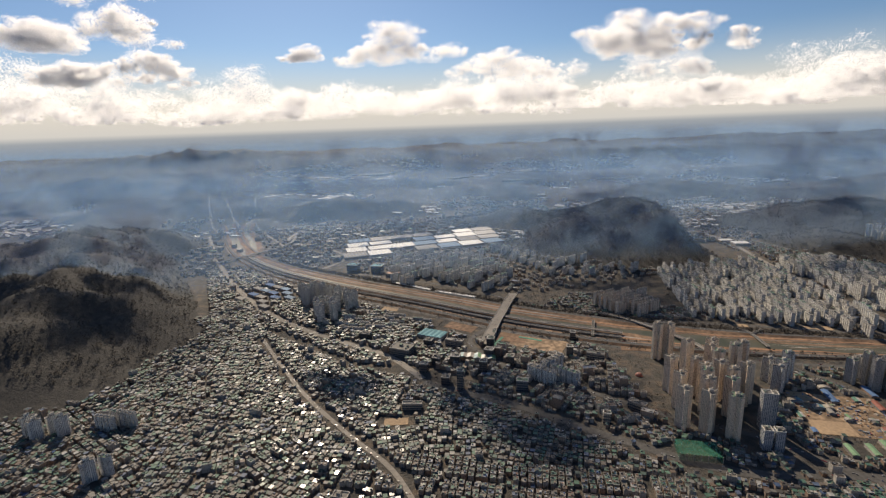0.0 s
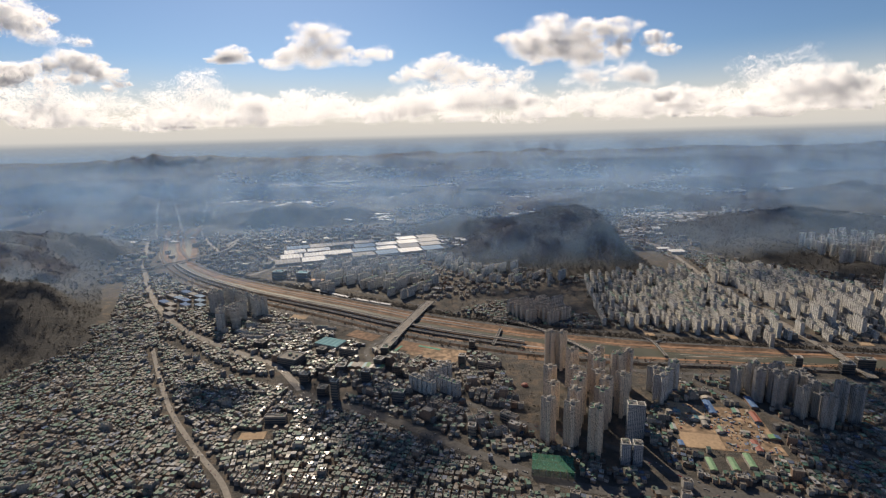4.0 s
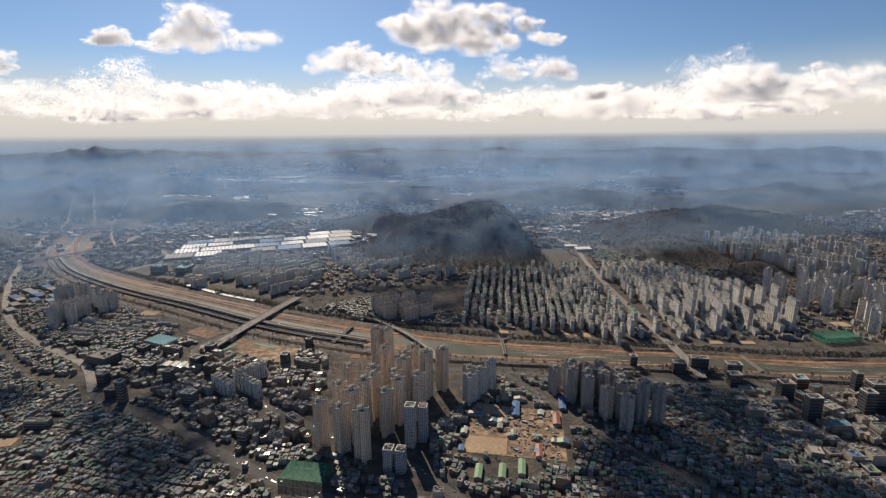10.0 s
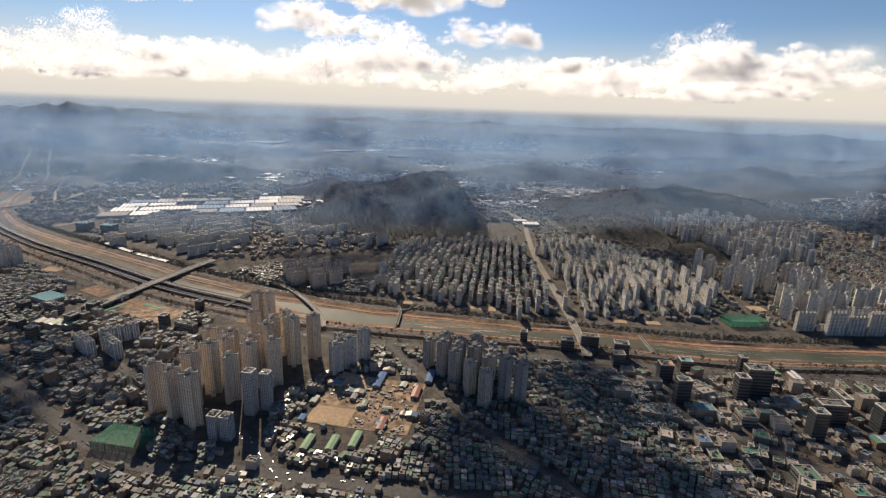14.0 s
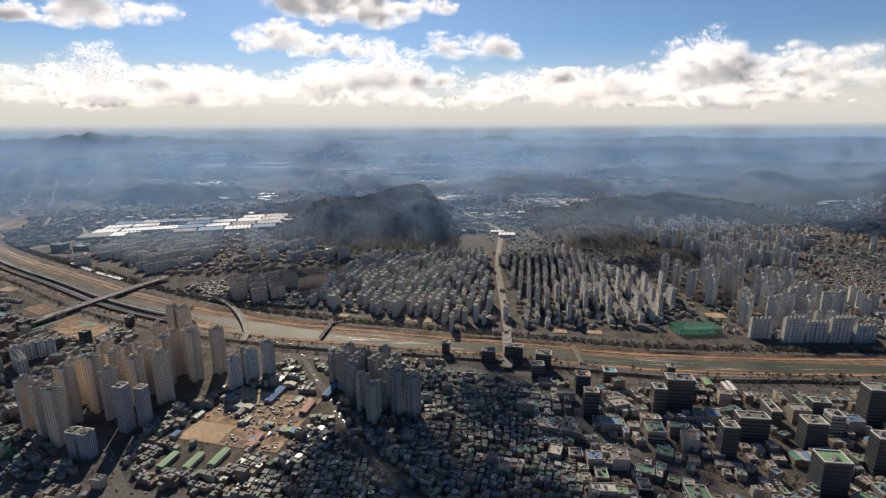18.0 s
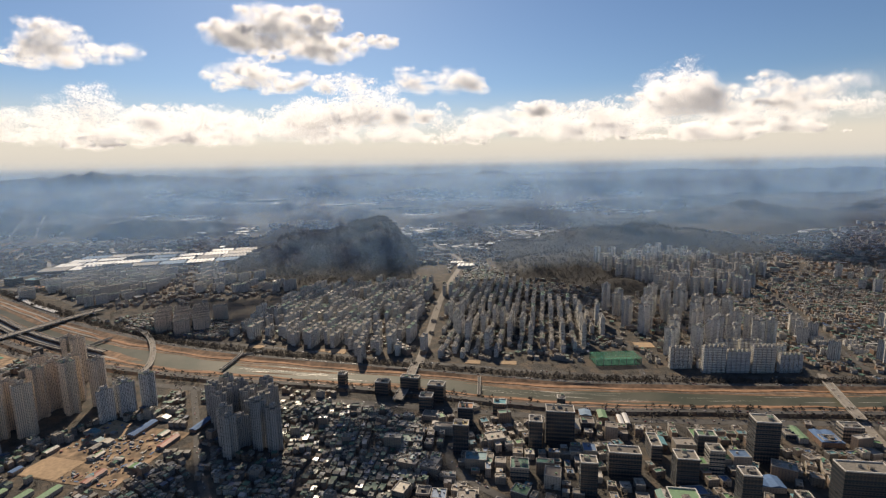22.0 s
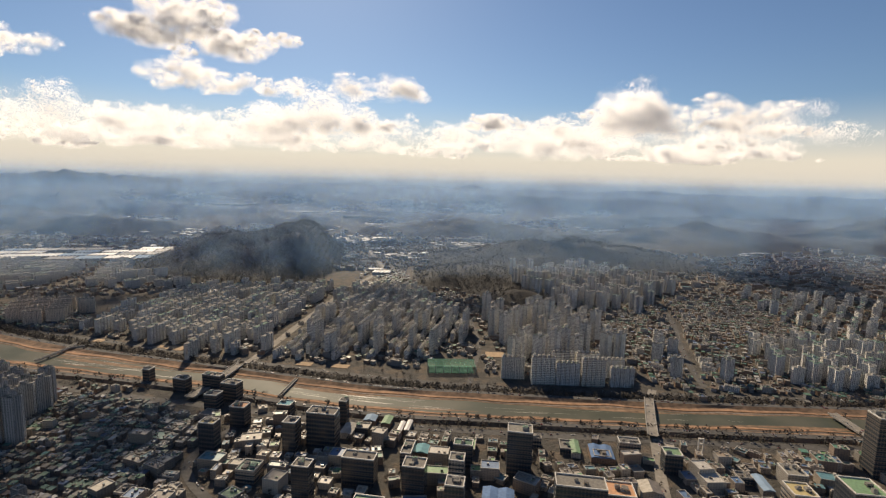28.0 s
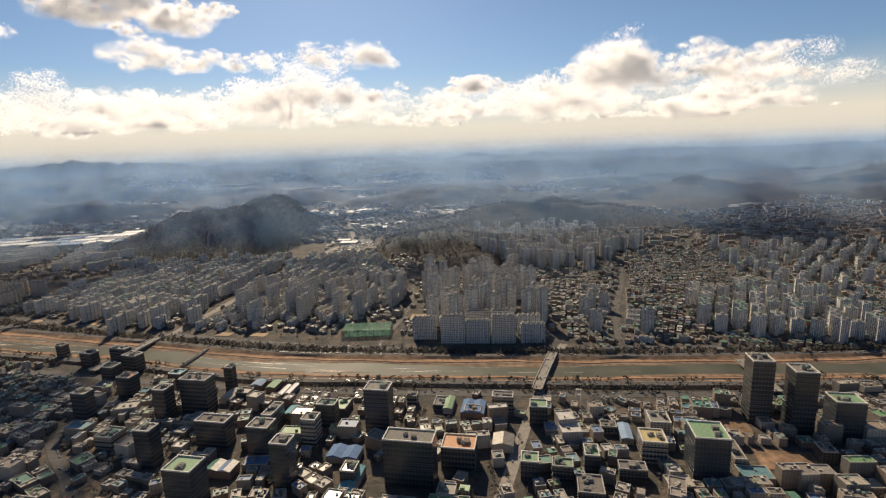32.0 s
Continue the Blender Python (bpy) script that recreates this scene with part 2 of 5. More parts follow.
M_EDGE = grained("pale_parapet_coping", (0.62, 0.58, 0.52), 0.7, 0.6, 0.2)
M_EARTH = grained("tan_site_earth", (0.235, 0.16, 0.10), 0.95, 0.12, 0.6)
M_ROOF = roof_paint("house_roof", [(0.045, 0.13, 0.085), (0.08, 0.18, 0.12), (0.17, 0.165, 0.15), (0.09, 0.085, 0.08), (0.24, 0.225, 0.20), (0.04, 0.085, 0.065), (0.13, 0.105, 0.085), (0.06, 0.15, 0.11), (0.40, 0.39, 0.37), (0.075, 0.11, 0.18), (0.09, 0.13, 0.105), (0.15, 0.10, 0.07), (0.19, 0.16, 0.125), (0.07, 0.06, 0.052)], 0.68, 0.16)
M_FLAT = roof_paint("flat_roof", [(0.24, 0.22, 0.19), (0.19, 0.18, 0.17), (0.28, 0.26, 0.22), (0.11, 0.20, 0.14), (0.18, 0.16, 0.14)], 0.9, 0.02)
M_SHED = roof_paint("shed_roof", [(0.12, 0.27, 0.30), (0.38, 0.33, 0.27), (0.10, 0.19, 0.33), (0.26, 0.22, 0.18), (0.16, 0.32, 0.14), (0.46, 0.40, 0.32), (0.33, 0.25, 0.18), (0.20, 0.16, 0.13), (0.58, 0.54, 0.48), (0.34, 0.29, 0.24), (0.09, 0.24, 0.17)], 0.6)
M_SLATE_ROOF = grained("blue_grey_sheet_roof", (0.20, 0.29, 0.38), 0.85, 0.1, 0.15)
M_WHITE = grained("white_sheet_roof", (0.54, 0.52, 0.49), 0.55, 0.1, 0.08)
M_CAR = roof_paint("car_paint", [(0.6, 0.6, 0.6), (0.04, 0.04, 0.045), (0.3, 0.3, 0.31), (0.55, 0.54, 0.5), (0.1, 0.1, 0.12), (0.3, 0.06, 0.05)], 0.3)
M_RED = grained("red_metal", (0.28, 0.095, 0.065), 0.6, 0.4, 0.2)
M_BLUE = grained("blue_metal", (0.08, 0.16, 0.30), 0.85, 0.4, 0.2)
M_GLASS = grained("dark_window_glass", (0.03, 0.045, 0.06), 0.12, 0.3, 0.3)


# ---- mesh building ----
class Buf:
    """Gathers faces, materials and unrolled wall coordinates for one mesh."""

    def __init__(self, *mats):
        self.v, self.f, self.m, self.uv, self.mats = [], [], [], [], mats

    def face(self, pts, mat=0, uv=None):
        b = len(self.v)
        self.v.extend(pts)
        self.f.append(tuple(range(b, b + len(pts))))
        self.m.append(mat)
        self.uv.extend(uv or [(p[0], p[1]) for p in pts])

    def prism(self, ring, z0, z1, wall=0, top=0, bottom=False):
        """ring: corners counter-clockwise. One island: walls and top share corners."""
        n, b, u = len(ring), len(self.v), 0.0
        self.v.extend([(x, y, z0) for x, y in ring] + [(x, y, z1) for x, y in ring])
        for i in range(n):
            j = (i + 1) % n
            w = math.dist(ring[i], ring[j])
            self.f.append((b + i, b + j, b + n + j, b + n + i))
            self.m.append(wall)
            self.uv.extend([(u, 0), (u + w, 0), (u + w, z1 - z0), (u, z1 - z0)])
            u += w
        self.f.append(tuple(range(b + n, b + 2 * n)))
        self.m.append(top)
        self.uv.extend(ring)
        if bottom:
            self.f.append(tuple(range(b + n - 1, b - 1, -1)))
            self.m.append(wall)
            self.uv.extend(ring[::-1])

    def box(self, cx, cy, z0, lx, ly, h, turn=0.0, wall=0, top=0, bottom=False):
        self.prism(ring_box(cx, cy, lx, ly, turn), z0, z0 + h, wall, top, bottom)

    def mesh(self, name):
        me = bpy.data.meshes.new(name)
        me.from_pydata(self.v, [], self.f)
        for m in self.mats:
            me.materials.append(m)
        me.polygons.foreach_set("material_index", self.m)
        lay = me.uv_layers.new(name="UVMap")
        lay.data.foreach_set("uv", [c for p in self.uv for c in p])
        return me


def ring_box(cx, cy, lx, ly, turn=0.0):
    """turn: degrees clockwise of the box's own y axis from +y."""
    s, c = math.sin(radians(turn)), math.cos(radians(turn))
    return [(cx + a * c + b * s, cy - a * s + b * c) for a, b in ((-lx / 2, -ly / 2), (lx / 2, -ly / 2), (lx / 2, ly / 2), (-lx / 2, ly / 2))]


def part(name, buf, parent, label=""):
    ob = new(name, buf if isinstance(buf, bpy.types.Mesh) else buf.mesh(name))
    ob.parent = parent
    if label:
        ob["label"] = label
    return ob


def thing(name, label, category, m=None, group=""):
    ob = tagged(new(name), label, category, group)
    ob.matrix_basis = m or Matrix()
    return ob


# ---- ground, hills ----
HILLS = [(740, 1430, 205, 240, 90, 10), (770, 1265, 85, 95, 34, 0), (585, 1340, 120, 150, 36, 0), (860, 1620, 150, 260, 40, 0),
         (-820, 1330, 300, 420, 125, 25), (-610, 905, 185, 250, 74, 15), (470, 1720, 210, 170, 72, 0), (1215, 1190, 110, 120, 42, 0),
         (1255, 965, 70, 55, 30, 0), (1560, 1480, 330, 190, 70, 0), (-160, 2250, 330, 160, 70, 0), (-900, 2500, 500, 220, 95, 0),
         (480, 2550, 420, 170, 70, 0), (1350, 2250, 420, 200, 75, 0), (2350, 1950, 420, 260, 90, 0), (2900, 2900, 700, 300, 60, 0),
         (-1800, 3300, 900, 260, 120, 0), (-300, 3250, 700, 180, 45, 0), (1300, 3150, 700, 190, 40, 0), (-2400, 2300, 500, 400, 120, 0),
         (300, 4150, 900, 160, 25, 0), (-1500, 4300, 900, 200, 90, 0), (2000, 4000, 900, 180, 35, 0), (3600, 2200, 500, 500, 120, 0)]


VALLEY = [((-640, 2100), (-480, 1640)), ((-480, 1640), (-330, 1370)), ((-330, 1370), (-140, 1165)), ((-395, 1500), (-560, 2100)), ((-520, 1500), (-300, 1040)), ((965, 1180), (985, 1500)), ((985, 1500), (930, 2050)),
          ((-200, 1260), (-300, 1950))]


def wobble(x, y, s, seed):
    """Smooth uneven numbers between -1 and 1 for arrays of places."""
    r = np.random.RandomState(seed)
    out = 0
    for k in range(7):
        a, ph, fr = r.uniform(0, 6.28), r.uniform(0, 6.28), s * 1.55 ** (k % 4)
        out = out + np.sin((x * np.cos(a) + y * np.sin(a)) * fr + ph) / 1.4 ** (k % 4)
    return out / 3.2


def rise(y):
    """The far land climbs slowly towards the horizon."""
    t = np.clip((np.asarray(y, float) - 3000) / 1700, 0, 1)
    return 190 * t * t * (3 - 2 * t)


def height(x, y):
    x, y = np.asarray(x, float), np.asarray(y, float)
    h = np.zeros_like(x)
    wx, wy = x + 50 * wobble(x, y, 0.008, 1), y + 50 * wobble(x, y, 0.008, 2)
    for cx, cy, rx, ry, top, turn in HILLS:
        s, c = math.sin(radians(turn)), math.cos(radians(turn))
        u, v = ((wx - cx) * c - (wy - cy) * s) / rx, ((wx - cx) * s + (wy - cy) * c) / ry
        h += top * np.exp(-(u * u + v * v)) * (1 + 0.22 * wobble(x, y, 0.03, 3))
    far = np.clip((y - 1900) / 800, 0, 1)
    h += far * np.clip(22 * wobble(x, y, 0.006, 4) + 8 * wobble(x, y, 0.02, 5), 0, 60)
    h += rise(y) + np.clip((y - 3000) / 1200, 0, 1) * np.clip(26 * wobble(x, y, 0.0045, 6) + 12 * wobble(x, y, 0.012, 7), 0, 60)
    flat = np.clip((np.hypot((x - 70) / 1.4, y - 1590) - 190) / 150, 0, 1)
    for (x1, y1), (x2, y2) in VALLEY:
        t = np.clip(((x - x1) * (x2 - x1) + (y - y1) * (y2 - y1)) / ((x2 - x1) ** 2 + (y2 - y1) ** 2), 0, 1)
        flat = np.minimum(flat, np.clip((np.hypot(x - x1 - t * (x2 - x1), y - y1 - t * (y2 - y1)) - 60) / 130, 0, 1))
    return np.maximum(h * flat * flat * (3 - 2 * flat) - 6, 0)


HX, HY = np.meshgrid(np.arange(-1400, 2600, 10.0), np.arange(0, 2700, 10.0), indexing="ij")
HGRID = height(HX, HY)


def ground_at(x, y):
    """The ground's height at one place."""
    i, j = int((x + 1400) / 10 + 0.5), int(y / 10 + 0.5)
    return float(HGRID[i, j]) if 0 <= i < 400 and 0 <= j < 270 else 0.0


def make_ground():
    xs = np.concatenate([np.linspace(-9000, -4800, 14), np.linspace(-4600, -1200, 110), np.linspace(-1180, 2000, 190), np.linspace(2030, 5600, 110), np.linspace(5800, 9000, 12)])
    ys = np.concatenate([np.linspace(-1200, 560, 40), np.linspace(575, 2300, 130), np.linspace(2320, 5200, 110), np.linspace(5300, 9000, 14)])
    X, Y = np.meshgrid(xs, ys)
    Z = height(X, Y)
    nx, ny = len(xs), len(ys)
    idx = np.arange(nx * ny).reshape(ny, nx)
    faces = np.stack([idx[:-1, :-1], idx[:-1, 1:], idx[1:, 1:], idx[1:, :-1]], -1).reshape(-1, 4)
    me = bpy.data.meshes.new("ground")
    me.from_pydata(np.stack([X, Y, Z], -1).reshape(-1, 3).tolist(), [], faces.tolist())
    me.materials.append(M_GROUND)
    me.polygons.foreach_set("use_smooth", [True] * len(faces))
    tagged(new("ground", me), "brown and grey city plain with bare wooded hills", "ground", kind="structure")


make_ground()

# ---- plan: what is taken ----
CELL, X0, Y0 = 4.0, -1300, 0
taken = np.zeros((1100, 650), bool)


def cells(x, y):
    return int((x - X0) / CELL), int((y - Y0) / CELL)


def take_disc(x, y, r):
    i, j = cells(x, y)
    k = int(math.ceil(r / CELL))
    if 0 <= i < taken.shape[0] and 0 <= j < taken.shape[1]:
        taken[max(i - k, 0):i + k + 1, max(j - k, 0):j + k + 1] = True


def is_free(x, y, r=0.0):
    i, j = cells(x, y)
    k = int(r / CELL)
    if not (k <= i < taken.shape[0] - k and k <= j < taken.shape[1] - k):
        return True
    return not taken[i - k:i + k + 1, j - k:j + k + 1].any()


def inside(x, y, poly):
    c = False
    for (x1, y1), (x2, y2) in zip(poly, poly[1:] + poly[:1]):
        if (y1 > y) != (y2 > y) and x < (x2 - x1) * (y - y1) / (y2 - y1) + x1:
            c = not c
    return c


def smooth_line(pts, step=12.0):
    """A rounded line through the given points."""
    p = [np.array(q, float) for q in pts]
    p = [2 * p[0] - p[1]] + p + [2 * p[-1] - p[-2]]
    out = []
    for a, b, c, d in zip(p, p[1:], p[2:], p[3:]):
        n = max(2, int(np.linalg.norm((c - b)[:2]) / step))
        for i in range(n):
            t = i / n
            out.append(0.5 * (2 * b + (c - a) * t + (2 * a - 5 * b + 4 * c - d) * t * t + (3 * b - a - 3 * c + d) * t ** 3))
    return out + [p[-2]]


def normals(line):
    out = []
    for i in range(len(line)):
        d = line[min(i + 1, len(line) - 1)][:2] - line[max(i - 1, 0)][:2]
        d = d / np.linalg.norm(d)
        out.append(np.array([-d[1], d[0]]))
    return out


def strip(name, line, profile, mat, label="", category="", kind="structure", clear=0.0):
    """Sweeps a cross profile, pairs of (offset to the left, height), along a line."""
    ns = normals(line)
    v, f, k = [], [], len(profile)
    for p, n in zip(line, ns):
        base = p[2] if len(p) > 2 else 0.0
        for o, z in profile:
            v.append((p[0] + n[0] * o, p[1] + n[1] * o, base + z))
        if clear:
            for o in np.arange(-clear, clear + 1, 3.0):
                take_disc(p[0] + n[0] * o, p[1] + n[1] * o, 2)
    for i in range(len(line) - 1):
        for j in range(k - 1):
            f.append((i * k + j, i * k + k + j, i * k + k + j + 1, i * k + j + 1))
    me = bpy.data.meshes.new(name)
    me.from_pydata(v, [], [q[::-1] for q in f])
    me.materials.append(mat)
    ob = new(name, me)
    return tagged(ob, label, category, kind=kind) if label else ob


# ---- river ----
RIVER = [(-640, 2100, 24), (-480, 1640, 28), (-330, 1370, 34), (-140, 1165, 42), (75, 985, 46), (228, 855, 48), (350, 772, 47), (448, 715, 43),
         (588, 654, 38), (720, 609, 33), (840, 566, 31), (1002, 507, 32), (1125, 482, 31), (1242, 460, 31), (1565, 412, 32), (2400, 320, 34)]
river = smooth_line(RIVER, 10)


def scaled_strip(name, inner, outer, z, mat, label, category):
    """A band along the river between two shares of its half width; positive shares lie on the far bank."""
    ns = normals(river)
    v, f = [], []
    for i, (p, n) in enumerate(zip(river, ns)):
        w = p[2]
        for o, zz in ((inner, z[0]), (outer, z[1])):
            wob = 0.05 * math.sin(i * 0.31 + o * 5) + 0.03 * math.sin(i * 0.83)
            q = (o + (wob if abs(o) < 0.9 else 0)) * w
            v.append((p[0] + n[0] * q, p[1] + n[1] * q, zz))
    for i in range(len(river) - 1):
        f.append((2 * i + 1, 2 * i, 2 * i + 2, 2 * i + 3))
    me = bpy.data.meshes.new(name)
    me.from_pydata(v, [], [q[::-1] for q in f])
    me.materials.append(mat)
    return tagged(new(name, me), label, category, kind="structure")


for p, n in zip(river, normals(river)):
    for o in np.arange(-p[2] - 8, p[2] + 9, 3.5):
        take_disc(p[0] + n[0] * o, p[1] + n[1] * o, 3)
scaled_strip("water", -0.46, 0.46, (0.25, 0.25), M_WATER, "shallow grey-green river water", "river")
scaled_strip("river_bank", 0.42, 0.82, (0.30, 1.0), M_BANK, "dry brown grass on the far river bank", "river bank")
scaled_strip("river_bank", -0.80, -0.43, (1.0, 0.30), M_BANK, "dry brown grass on the near river bank", "river bank")
scaled_strip("river_path", 0.50, 0.53, (0.62, 0.7), M_PATH, "pale gravel strip by the water", "path")
scaled_strip("river_path", -0.74, -0.68, (1.0, 0.95), M_ASPHALT, "dark riverside cycle path", "path")
scaled_strip("river_path", 0.60, 0.70, (1.1, 1.2), M_CLAY, "reddish riverside path", "path")
scaled_strip("river_path", -0.62, -0.54, (1.15, 1.1), M_CLAY, "reddish riverside path", "path")
scaled_strip("levee", 0.80, 0.95, (1.0, 3.0), M_BANK, "bare earth levee", "levee")
scaled_strip("levee", 0.95, 1.16, (3.0, 3.0), M_ASPHALT, "levee road", "road")
scaled_strip("levee", 1.16, 1.28, (3.0, 0.0), M_BANK, "grass levee slope", "levee")
scaled_strip("levee", -0.92, -0.78, (3.0, 1.0), M_BANK, "grass levee slope", "levee")
scaled_strip("levee", -1.16, -0.92, (3.0, 3.0), M_ASPHALT, "levee road", "road")
scaled_strip("levee", -1.26, -1.16, (0.0, 3.0), M_BANK, "grass levee slope", "levee")


def bank_strip(name, x0, x1, inner, outer, z, mat, label, category):
    """A band along one stretch of the river, between two shares of its half width."""
    line = [(p, n) for p, n in zip(river, normals(river)) if x0 < p[0] < x1]
    v, f = [], []
    for i, (p, n) in enumerate(line):
        thin = min(1.0, i / 6, (len(line) - 1 - i) / 6)
        mid, half = (inner + outer) / 2 + 0.02 * math.sin(i * 0.37), (outer - inner) / 2 * thin
        for o in (mid - half, mid + half):
            v.append((p[0] + n[0] * o * p[2], p[1] + n[1] * o * p[2], z))
    for i in range(len(line) - 1):
        f.append((2 * i, 2 * i + 1, 2 * i + 3, 2 * i + 2))
    me = bpy.data.meshes.new(name)
    me.from_pydata(v, [], [q[::-1] for q in f])
    me.materials.append(mat)
    return tagged(new(name, me), label, category, kind="structure")


bank_strip("river_flat", -420, 470, -0.50, 0.02, 0.32, M_BANK, "dry brown river flat beside the water", "river bank")
bank_strip("river_flat", -420, 400, 0.30, 0.48, 0.40, M_BANK, "dry brown river flat beside the water", "river bank")
bank_strip("river_road", -400, 440, -0.46, -0.33, 0.42, M_CONC, "pale concrete road on the river flat", "road")
bank_strip("river_road", -380, 330, 0.72, 0.79, 1.6, M_CONC, "pale concrete track beside the levee", "road")
bank_strip("river_road", -380, 360, 0.50, 0.56, 1.25, M_CONC, "pale concrete path on the bank", "path")
for x0, x1, a, b in ((560, 760, 0.12, 0.34), (600, 700, -0.30, -0.12), (872, 1010, 0.20, 0.42), (1010, 1120, -0.38, -0.2), (1180, 1330, 0.24, 0.44), (1350, 1600, -0.42, -0.25), (760, 850, -0.40, -0.2)):
    bank_strip("gravel_bar", x0, x1, a, b, 0.31, M_BANK, "brown gravel bar in the shallow river", "gravel bar")
wrnd = random.Random(17)
# pale streaks: foam, and sun glint on the water painted as colour
for lo, hi, count in ((885, 1085, 26), (575, 760, 16), (1100, 1400, 10)):
    for k in range(count):
        x0, share = wrnd.uniform(lo, hi - 40), wrnd.uniform(-0.36, 0.36)
        bank_strip("riffle", x0, x0 + wrnd.uniform(24, 70), share, share + wrnd.uniform(0.02, 0.06), 0.27 + 0.002 * k, M_FOAM_GLINT, "pale foaming shallows with painted sun glint below a weir", "river")


# ---- roads and bridges ----
arm = [np.array([p[0], p[1], 0.6]) for p in smooth_line([(-395, 1500), (-445, 1680), (-520, 1900), (-560, 2100)], 14)]
strip("river_arm", arm, [(-26, 0.3), (-12, 0.0), (12, 0.0), (26, 0.3)], M_BANK, "dry brown side arm of the river", "river bank", clear=28)
strip("water", [p + np.array([0, 0, 0.1]) for p in arm], [(-9, 0.0), (9, 0.0)], M_WATER, "narrow water of the side arm", "river")
road_level = [0.15]
lanes = []


def road(pts, w, mat=None, label="grey asphalt city street", clear=None):
    road_level[0] += 0.012
    z = road_level[0]
    line = [np.array([p[0], p[1], z + (p[2] if len(p) > 2 else 0)]) for p in smooth_line(pts, 14)]
    for p in line:
        p[2] = max(p[2], ground_at(p[0], p[1]) + z)
    lanes.append((line, w))
    return strip("road", line, [(-w / 2, 0), (w / 2, 0)], mat or M_ASPHALT, label, "road", clear=w / 2 + (1.5 if clear is None else clear))


road([(-570, 1600), (-465, 1400), (-385, 1225), (-290, 1050), (-205, 928), (-112, 830), (-44, 770), (0, 724), (40, 650)], 11, M_PATH, label="pale railway corridor and road")
road([(-560, 1640), (-440, 1440), (-300, 1310), (-100, 1235), (120, 1085), (300, 905), (440, 800), (620, 725), (860, 625), (1120, 540), (1500, 480)], 9)
road([(-330, 1290), (-150, 1090), (60, 910), (200, 800), (330, 712), (430, 645), (560, 595), (740, 535), (980, 462), (1230, 412), (1560, 362), (2200, 270)], 10)
road([(40, 640), (150, 560), (245, 470), (340, 395), (440, 372), (560, 330), (700, 270)], 13, label="wide dark boulevard")
road([(818, 540), (850, 690), (905, 960), (965, 1180), (1010, 1320)], 12, M_PATH, "straight road through the flats", 9.0)
road([(1324, 518), (1300, 482), (1268, 416), (1234, 345), (1200, 270), (1150, 180)], 9, M_PATH, label="road to the bridge")
road([(-230, 850), (-178, 740), (-122, 630), (-62, 535), (-10, 460), (20, 380)], 6, M_PATH, label="narrow street among houses")
road([(470, 350), (400, 446), (330, 500), (250, 580), (170, 660), (130, 760), (190, 830)], 9)
road([(560, 600), (600, 500), (640, 400), (700, 300)], 7)
road([(880, 480), (850, 400), (900, 330), (960, 260)], 8)
road([(1010, 1320), (985, 1500), (940, 1800), (930, 2050)], 12, M_PATH, label="pale valley road")
road([(-560, 1640), (-640, 1900), (-560, 2150), (-620, 2500)], 10, M_PATH, label="pale motorway")
road([(-200, 1260), (-120, 1400), (-200, 1560), (-330, 1700), (-300, 1950)], 10, M_PATH, label="pale motorway")
road([(1390, 520), (1440, 640), (1520, 800), (1600, 1000)], 8)
road([(1110, 545), (1150, 700), (1160, 900)], 7)


def bridge(pts, w, high, pier_step, label, name="bridge"):
    line = [np.array([p[0], p[1], high]) for p in smooth_line(pts, 8)]
    top = thing(name, label, "bridge")
    if w > 6:
        lanes.append((line, w))
    deck = strip("deck", line, [(-w / 2, -1.0), (-w / 2, 0.0), (w / 2, 0.0), (w / 2, -1.0), (-w / 2, -1.0)], M_ASPHALT if w < 6 else M_PATH)
    deck.parent = top
    for s in (-1, 1):
        rail = strip("parapet", line, [(s * w / 2 - 0.35, -1.2), (s * w / 2 - 0.35, 0.8), (s * w / 2 + 0.35, 0.8), (s * w / 2 + 0.35, -1.2)], M_CONC)
        rail.parent = top
    n = normals(line)
    for i in range(1, len(line) - 1, max(1, int(pier_step / 8))):
        b = Buf(M_CONC)
        b.box(line[i][0], line[i][1], 0.0, w * 0.7, 1.2, high - 1.0, -math.degrees(math.atan2(n[i][1], n[i][0])), bottom=True)
        part("pier", b, top)
    return top


road([(-440, 1490), (-500, 1600), (-590, 1860), (-700, 2080), (-860, 2590), (-940, 3000)], 9, M_PATH, label="pale curving motorway")
road([(-400, 1500), (-450, 1570), (-560, 2010), (-600, 2090), (-820, 2620)], 9, M_PATH, label="pale curving motorway")
road([(-320, 1592), (-455, 1880), (-520, 2050)], 7, M_PATH, label="pale slip road")
road([(-430, 1470), (-470, 1560), (-430, 1640), (-370, 1590), (-335, 1560)], 5, M_PATH, label="pale slip road loop")
bridge([(-600, 1330), (-500, 1405), (-430, 1470), (-340, 1570), (-310, 1660), (-318, 1800)], 8, 6.0, 32, "long pale viaduct across the valley", "viaduct")
for off, w, high in ((-0.22, 7, 4.5), (-0.60, 5, 3.6)):
    bridge([(p[0] + n[0] * p[2] * off, p[1] + n[1] * p[2] * off) for p, n in list(zip(river, normals(river)))[::4] if -420 < p[0] < 420], w, high, 40, "long concrete expressway viaduct along the river", "expressway_viaduct")
